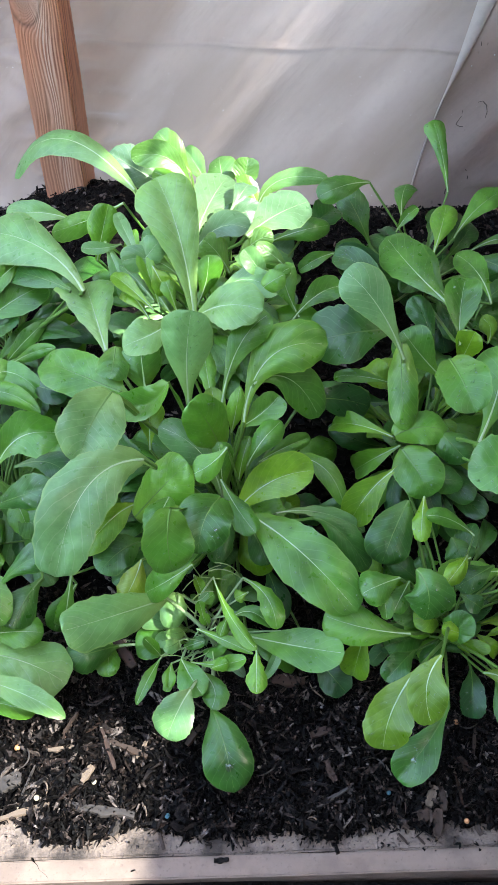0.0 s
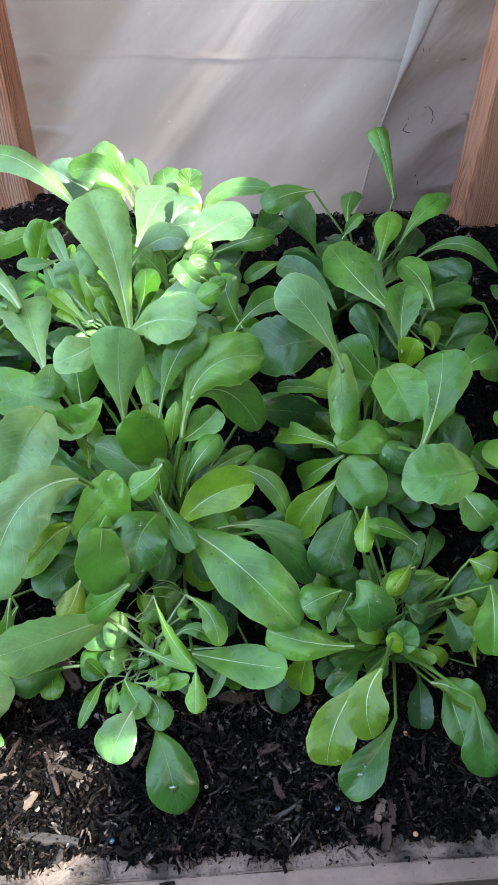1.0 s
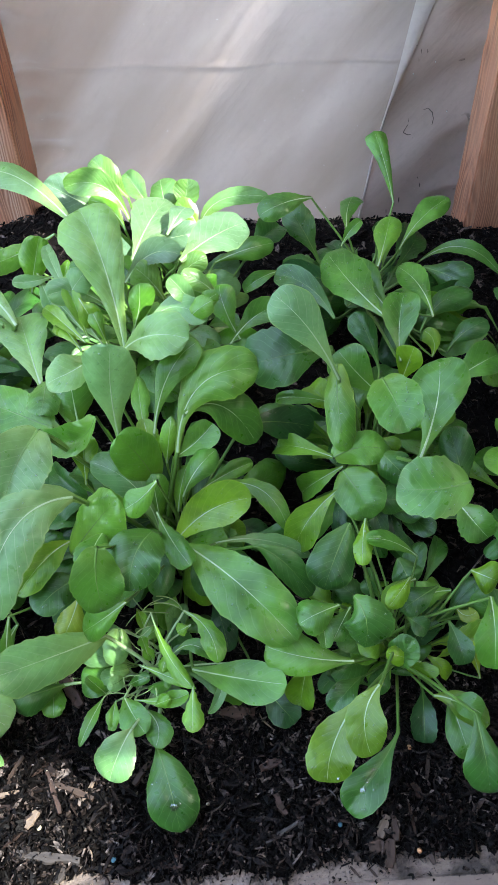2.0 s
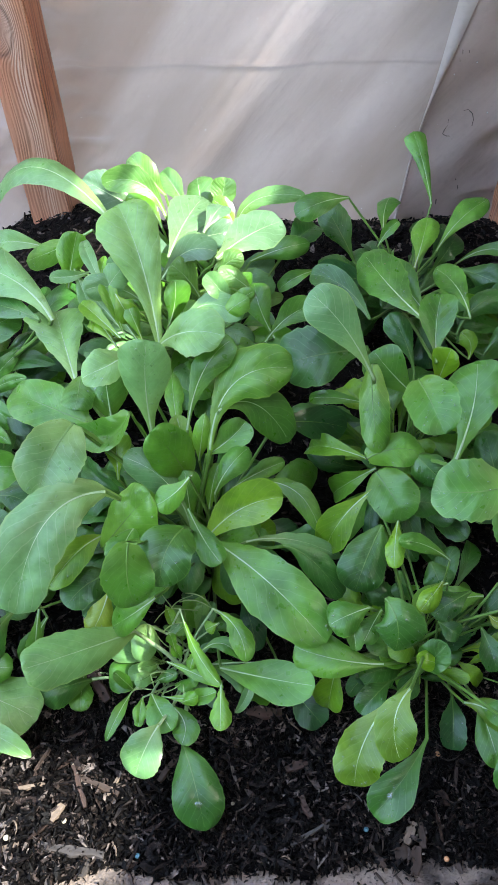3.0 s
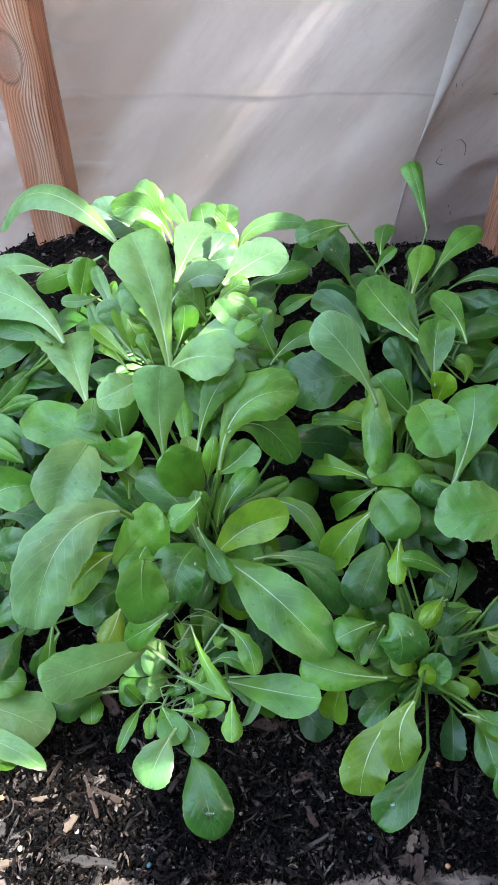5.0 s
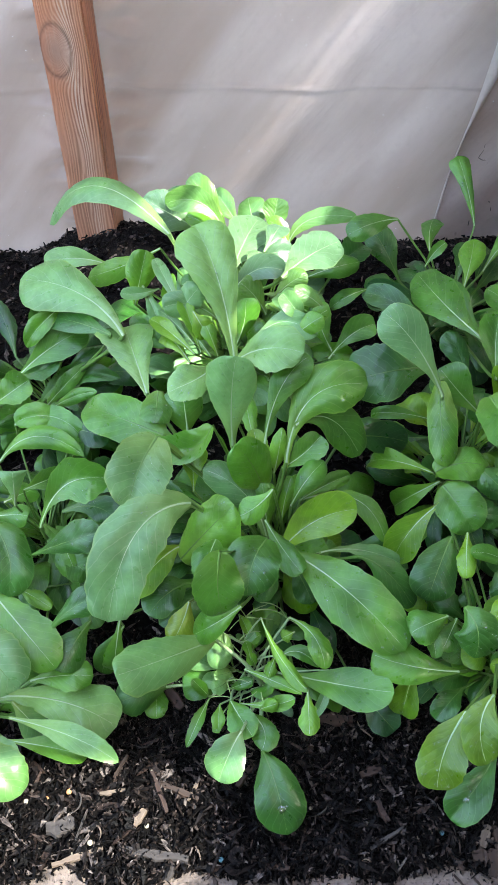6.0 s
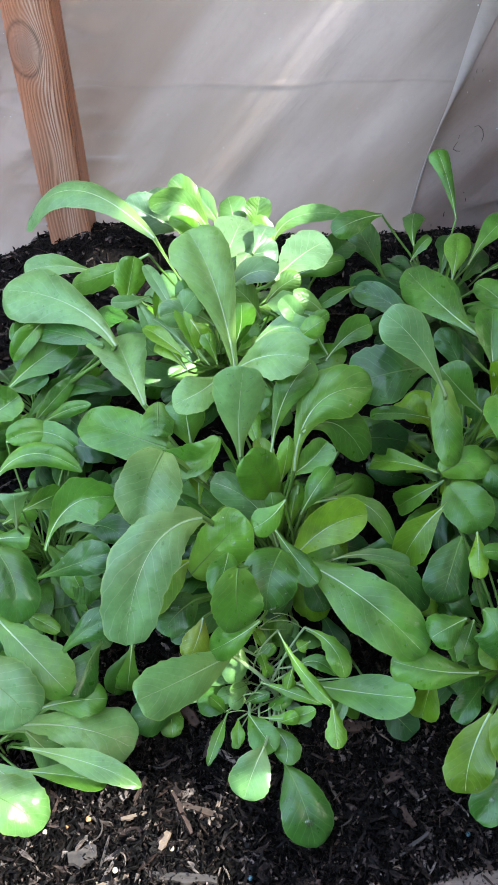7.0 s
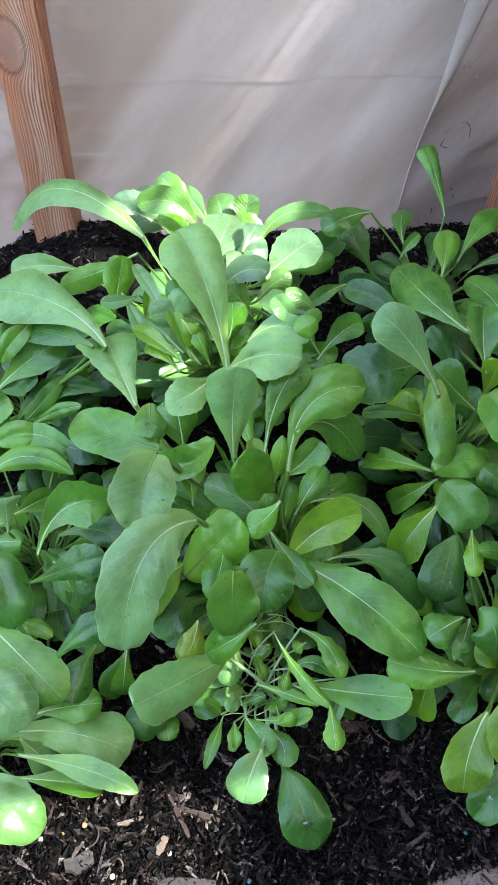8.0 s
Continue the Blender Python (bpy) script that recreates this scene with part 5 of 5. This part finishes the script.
# ---- mulch ----
def chip_shape(rng, length, width, thick):
    """A splinter: box with skewed, tapered ends."""
    v = []
    bend = Vector((0, rng.uniform(-0.3, 0.3) * width, rng.uniform(-0.2, 0.7) * thick))
    for sx in (-1, 0, 1):
        taper, skew = (rng.uniform(0.05, 0.9), rng.uniform(-0.6, 0.6)) if sx else (rng.uniform(0.75, 1.1), 0.0)
        for sy, sz in ((-1, -1), (1, -1), (1, 1), (-1, 1)):
            p = Vector((sx * length / 2 + sy * skew * width, sy * width / 2 * taper * rng.uniform(0.6, 1.1), sz * thick / 2 * rng.uniform(0.3, 1.2)))
            v.append(p if sx else p + bend)
    faces = [(0, 1, 2, 3), (11, 10, 9, 8)]
    for o in (0, 4):
        faces += [(o, o + 4, o + 5, o + 1), (o + 1, o + 5, o + 6, o + 2), (o + 2, o + 6, o + 7, o + 3), (o + 3, o + 7, o + 4, o)]
    return v, faces


def scatter(name, label, count, area, height, seed, sizes, lift=0.001):
    rng = random.Random(seed)
    verts, faces = [], []
    while count > 0:
        x, y = rng.uniform(*area[:2]), rng.uniform(*area[2:])
        z = height(x, y)
        if z < -0.05:
            count -= 0.2
            continue
        count -= 1
        length = rng.uniform(*sizes) * rng.choice((0.5, 0.7, 1, 1, 1.6))
        slim = rng.choice((0.08, 0.14, 0.25, 0.45, 0.7, 0.9))
        length *= 1.5 if slim < 0.1 else 0.55 if slim > 0.4 else 1.0
        v, f = chip_shape(rng, length, length * slim * rng.uniform(0.8, 1.25), rng.uniform(0.0009, 0.0036))
        m = Matrix.Translation((x, y, z + lift + rng.uniform(0, 0.0025))) @ Euler((rng.uniform(-0.8, 0.8), rng.uniform(-0.5, 0.5), rng.uniform(0, math.tau))).to_matrix().to_4x4()
        o = len(verts)
        verts += [m @ p for p in v]
        faces += [tuple(o + i for i in q) for q in f]
    ob = new(name, mesh(name, verts, faces, CHIPS, smooth=False))
    return tagged(ob, label, "mulch", kind="stuff")


def on_soil(x, y):
    z = soil_height(x, y)
    return z if z > soil_z(x, y) - 0.012 else -1


scatter("bark_mulch", "shredded dark bark and wood splinters on the compost", 15500, (-0.34, 0.36, 0.173, 0.36), on_soil, 21, (0.0025, 0.009))
scatter("bark_mulch", "fine compost crumbs between the bark chips", 14000, (-0.30, 0.32, 0.173, 0.32), on_soil, 25, (0.0012, 0.0034), 0.002)
scatter("bark_mulch", "dark bark crumbs on compost among the plants", 15000, (-0.45, 0.48, 0.36, 0.93), on_soil, 22, (0.004, 0.011))
scatter("bark_mulch", "dark bark mulch on the path", 1600, (-0.4, 0.4, 0.06, 0.150), lambda x, y: -0.016, 23, (0.006, 0.02))


scatter("bark_mulch", "dark compost crumbs spilt on the bed board", 420, (-0.30, 0.30, 0.174, 0.196), lambda x, y: -0.0034, 24, (0.0008, 0.0026), 0.0006)


def chips_apart(soil, count, seed):
    """The larger splinters along the board, each lying by itself."""
    rng = random.Random(seed)
    shapes = []
    for k in range(14):
        v, f = chip_shape(rng, rng.uniform(0.006, 0.020), rng.uniform(0.0014, 0.0060), rng.uniform(0.0010, 0.0024))
        shapes.append(mesh("chip", v, f, CHIP, smooth=False))
    for k in range(count):
        x, y = rng.uniform(-0.26, 0.26), rng.uniform(0.186, 0.305)
        z = on_soil(x, y)
        if z < -0.05:
            continue
        ob = part("chip", rng.choice(shapes), soil)
        ob.matrix_basis = pose(x, y, z + 0.0028, rng.uniform(-20, 20), rng.uniform(-14, 14), rng.uniform(0, 360))


def wood_chip(a, b, width, material, label, seed, lift=0.004, z=None):
    """One larger splinter lying from a to b."""
    rng = random.Random(seed)
    a, b = Vector(a), Vector(b)
    d = b - a
    rows = 7
    verts, faces = [], []
    for i in range(rows):
        q = i / (rows - 1)
        w = width / 2 * (0.45 + 0.55 * math.sin(math.pi * (0.12 + 0.76 * q))) * rng.uniform(0.7, 1.2)
        h = min(0.0015, width * 0.3) * rng.uniform(0.6, 1.3)
        x, y = (q - 0.5) * d.length, rng.uniform(-0.08, 0.08) * width
        verts += [(x, y - w, -h), (x, y - 0.8 * w, h * 0.7), (x, y + 0.7 * w, h), (x, y + w, -h * 0.6)]
        if i:
            o = 4 * (i - 1)
            faces += [(o + k, o + (k + 1) % 4, o + 4 + (k + 1) % 4, o + 4 + k) for k in range(4)]
    faces += [(3, 2, 1, 0), tuple(4 * (rows - 1) + k for k in range(4))]
    ob = new("wood_chip", mesh("wood_chip", verts, faces, material, smooth=False))
    m = (a + b) / 2
    ob.matrix_world = pose(m.x, m.y, soil_height(m.x, m.y) + lift if z is None else z, rng.uniform(-12, 12), rng.uniform(-5, 5), math.degrees(math.atan2(d.y, d.x)))
    return tagged(ob, label, "wood chip", "loose wood chips on the compost")


wood_chip((-0.137, 0.235), (-0.119, 0.238), 0.0040, TAN, "pale tan pointed wood splinter on dark compost", 1)
wood_chip((-0.101, 0.250), (-0.088, 0.222), 0.0040, REDBROWN, "reddish brown bark stick on dark compost", 2)
wood_chip((-0.096, 0.243), (-0.067, 0.231), 0.0055, BROWN, "broad brown bark strip on dark compost", 3)
wood_chip((-0.110, 0.213), (-0.104, 0.224), 0.0060, TAN, "short tan fibrous wood chip on compost", 4)
wood_chip((-0.074, 0.230), (-0.066, 0.248), 0.0028, TAN, "thin tan splinter on dark compost", 5)
wood_chip((0.049, 0.247), (0.064, 0.253), 0.0070, REDBROWN, "flat reddish bark flake on dark compost", 6)
wood_chip((0.059, 0.230), (0.065, 0.216), 0.0060, REDBROWN, "reddish bark flake on dark compost", 7)
wood_chip((0.051, 0.199), (0.073, 0.211), 0.0036, GREYWOOD, "weathered grey wood splinter on dark compost", 8)
wood_chip((0.127, 0.200), (0.134, 0.213), 0.0065, TAN, "pinkish tan wood peg on dark compost", 9)
wood_chip((0.138, 0.213), (0.138, 0.197), 0.0055, BROWN, "brown bark stick by the board", 10)
wood_chip((-0.115, 0.1985), (-0.072, 0.1930), 0.0080, GREYWOOD, "large grey weathered wood slab by the board", 11)
wood_chip((-0.164, 0.190), (-0.131, 0.201), 0.0050, TAN, "long pale tan wood splinter by the board", 12)
wood_chip((-0.099, 0.319), (-0.082, 0.296), 0.0110, REDBROWN, "thick reddish bark lump on dark compost", 13)
wood_chip((-0.078, 0.272), (-0.072, 0.287), 0.0030, BROWN, "thin brown splinter on dark compost", 14)
wood_chip((0.018, 0.289), (0.047, 0.287), 0.0090, REDBROWN, "reddish bark strip under the leaves", 15)
wood_chip((0.1307, 0.1815), (0.1338, 0.1985), 0.0085, BROWN, "dark brown rounded bark piece by the board", 16)
wood_chip((-0.172, 0.213), (-0.153, 0.217), 0.0140, GREYWOOD, "rough grey bark lump on compost", 17)
wood_chip((0.119, 0.194), (0.129, 0.195), 0.0110, BROWN, "flat brown bark flake by the board", 18)
wood_chip((-0.120, 0.262), (-0.128, 0.246), 0.0035, BROWN, "curved brown splinter on dark compost", 19)
wood_chip((0.165, 0.236), (0.172, 0.262), 0.0030, BROWN, "thin brown twig on dark compost", 20)
wood_chip((-0.145, 0.226), (-0.150, 0.205), 0.0022, GREYWOOD, "curled pale grey fibre on dark compost", 21)
wood_chip((-0.040, 0.240), (-0.028, 0.256), 0.0050, REDBROWN, "reddish bark chip under a young leaf", 22)

EDGE_BITS = (
    ((-0.1047, 0.1913), (-0.1084, 0.1745), 0.0040, GREYWOOD, "frayed grey bark sliver hanging over the board"),
    ((-0.1078, 0.1896), (-0.1043, 0.1745), 0.0034, BROWN, "split brown bark sliver hanging over the board"),
    ((-0.0552, 0.1840), (-0.0515, 0.1735), 0.0034, BROWN, "short brown bark stick over the board"),
    ((-0.0827, 0.1915), (-0.0873, 0.1813), 0.0085, GREYWOOD, "smooth pinkish grey bark flake by the board"),
    ((0.0674, 0.2030), (0.0667, 0.1835), 0.0032, BROWN, "dark bark stick reaching over the board"),
    ((0.0847, 0.2077), (0.0891, 0.1825), 0.0016, TAN, "thin pale straw reaching over the board"),
    ((0.0770, 0.2170), (0.0718, 0.1958), 0.0040, GREYWOOD, "long grey bark stick near the board"),
    ((0.1033, 0.2005), (0.1122, 0.1863), 0.0042, BROWN, "brown bark chip sliding over the board"),
    ((0.1059, 0.1846), (0.1118, 0.1777), 0.0018, BROWN, "thin dark splinter on the bed board"),
    ((0.1189, 0.1829), (0.1230, 0.1777), 0.0018, BROWN, "thin dark splinter on the bed board"),
    ((0.1580, 0.1970), (0.1607, 0.1829), 0.0036, BROWN, "dark bark chip reaching over the board"),
    ((0.0506, 0.1915), (0.0517, 0.1773), 0.0022, CHIPS, "black bark splinter reaching over the board"))
for k, (a, b, width, material, label) in enumerate(EDGE_BITS):
    wood_chip(a, b, width, material, label, 40 + k, z=-0.0022 if a[1] < 0.1870 else 0.0012)

wood_chip((-0.018, 0.1672), (-0.008, 0.1680), 0.0040, CHIPS, "black bark crumb lying on the facing board", 23, z=-0.0028)
wood_chip((-0.072, 0.1608), (-0.069, 0.1616), 0.0010, CHIPS, "tiny dark splinter on the facing board", 24, z=-0.0035)


def fibre(x, y, length, turn, bend, material, label, seed):
    """A thin curled thread of bark lying on the compost."""
    rng = random.Random(seed)
    line = []
    for i in range(10):
        q = i / 9 - 0.5
        a = radians(turn) + bend * q
        px, py = x + length * q * math.cos(a), y + length * q * math.sin(a)
        line.append(Vector((px, py, soil_height(px, py) + 0.0040 + 0.0015 * math.sin(5 * q + seed) + rng.uniform(0, 0.0004))))
    v, f = tube(line, [0.0006 * (1.1 - abs(2 * i / 9 - 1) ** 3) for i in range(10)], 5)
    tagged(new("bark_fibre", mesh("bark_fibre", v, f, material)), label, "bark fibre", "loose fibres on the compost")


fibre(-0.150, 0.229, 0.024, 75, 1.6, GREYWOOD, "curled pale grey bark fibre on compost", 1)
fibre(-0.134, 0.212, 0.014, 130, 1.2, TAN, "short pale curled fibre on compost", 2)
fibre(-0.107, 0.268, 0.018, 20, 1.0, GREYWOOD, "thin grey fibre on dark compost", 3)
fibre(-0.065, 0.197, 0.011, 110, 0.3, TAN, "straight cream splinter on compost", 4)
fibre(0.160, 0.256, 0.024, -35, 1.4, GREYWOOD, "long bent grey fibre on dark compost", 5)
fibre(0.050, 0.190, 0.012, 120, 2.0, TAN, "small curled tan fibre by the board", 6)
fibre(0.054, 0.279, 0.020, -50, 0.5, TAN, "thin tan fibre on dark compost", 7)
fibre(0.020, 0.222, 0.016, 35, 0.8, GREYWOOD, "thin grey fibre on dark compost", 8)
fibre(0.095, 0.232, 0.018, 160, 1.1, GREYWOOD, "thin grey fibre on dark compost", 9)
fibre(0.112, 0.205, 0.020, 95, 0.4, BROWN, "thin brown fibre near the board", 10)
fibre(-0.085, 0.205, 0.017, 60, 1.5, GREYWOOD, "curled grey fibre in the sun", 11)
fibre(-0.045, 0.214, 0.015, 15, 0.6, BROWN, "thin brown fibre on dark compost", 12)


def bead(x, y, r, material, label, category="pebble"):
    bm = bmesh.new()
    bmesh.ops.create_icosphere(bm, subdivisions=2, radius=0.78 * r)
    for v in bm.verts:
        v.co *= 1 + 0.12 * noise.noise(v.co * 300 + Vector((x * 90, y * 90, 0)))
        v.co.z *= 0.85
    me = bpy.data.meshes.new("pebble")
    bm.to_mesh(me)
    bm.free()
    me.polygons.foreach_set("use_smooth", [True] * len(me.polygons))
    me.materials.append(material)
    ob = new("pebble", me)
    ob.matrix_world = pose(x, y, soil_height(x, y) + 0.75 * r + 0.0012)
    return tagged(ob, label, category, "small round beads on the compost")


CREAM, BLUE, ORANGE = bead_material("cream", (0.55, 0.46, 0.32)), bead_material("blue", (0.05, 0.17, 0.22)), bead_material("orange", (0.55, 0.26, 0.12))
for x, y, r in ((-0.101, 0.251, 0.0026), (-0.102, 0.214, 0.0023), (-0.189, 0.231, 0.0024), (-0.140, 0.204, 0.0026), (0.179, 0.181, 0.0020), (-0.152, 0.197, 0.0024), (0.005, 0.232, 0.0016), (0.012, 0.226, 0.0016), (0.068, 0.262, 0.0014)):
    bead(x, y, r, CREAM, "small cream fertiliser bead on dark compost")
for x, y, r in ((-0.050, 0.193, 0.0024), (0.102, 0.210, 0.0022)):
    bead(x, y, r, BLUE, "small blue fertiliser bead on dark compost")
for x, y, r in ((0.152, 0.191, 0.0024), (0.157, 0.259, 0.0026), (-0.175, 0.233, 0.0024), (-0.160, 0.238, 0.0028)):
    bead(x, y, r, ORANGE, "small orange brown bead on dark compost")


def film_mark(name, points, radius, material, label):
    """A small smear of dirt or a bright drop stuck to the second sheet."""
    lap = bpy.data.objects["plastic_lap"]
    line = []
    for x, z in points:
        y = film_y(x, z) - 0.0062 - 0.004 * math.exp(-((x - 0.26) / 0.05) ** 2)
        line.append(Vector((x, y, z)))
    smooth = []
    for a, b in zip(line, line[1:]):
        smooth += [a.lerp(b, k / 4) for k in range(4)]
    smooth.append(line[-1])
    v, f = tube(smooth, [radius * (0.5 + 0.5 * math.sin(math.pi * (0.15 + 0.7 * k / (len(smooth) - 1)))) for k in range(len(smooth))], 5)
    part(name, mesh(name, v, f, material), lap, label)


GRIME, GLINT = bead_material("grime", (0.09, 0.075, 0.07), 0.8), bead_material("drop_white", (0.85, 0.85, 0.83), 0.2)
for points, radius in ((((0.2370, 0.222), (0.2405, 0.2215)), 0.0005), (((0.2440, 0.2225), (0.2465, 0.223)), 0.0004), (((0.2510, 0.219), (0.2515, 0.2145)), 0.0005), (((0.2580, 0.2185), (0.2584, 0.2150)), 0.0004),
                       (((0.2500, 0.139), (0.2500, 0.132), (0.2470, 0.126), (0.2455, 0.122), (0.2500, 0.120), (0.2540, 0.1205)), 0.0006),
                       (((0.2650, 0.149), (0.2700, 0.151), (0.2750, 0.147), (0.2772, 0.140), (0.2765, 0.133)), 0.0006),
                       (((0.2695, 0.066), (0.2705, 0.064)), 0.0009), (((0.2735, 0.058), (0.2740, 0.053)), 0.0007), (((0.2510, 0.038), (0.2512, 0.030)), 0.0012), (((0.2620, 0.180), (0.2625, 0.176)), 0.0004)):
    film_mark("smear", points, 0.7 * radius, GRIME, "dark dirt smear")
for x, z in ((0.246, 0.192), (0.290, 0.149), (0.268, 0.205), (0.2395, 0.281)):
    film_mark("droplet", ((x, z), (x + 0.0012, z + 0.0002)), 0.0011, GLINT, "white bright droplet")

chips_apart(SOIL_BED, 280, 77)
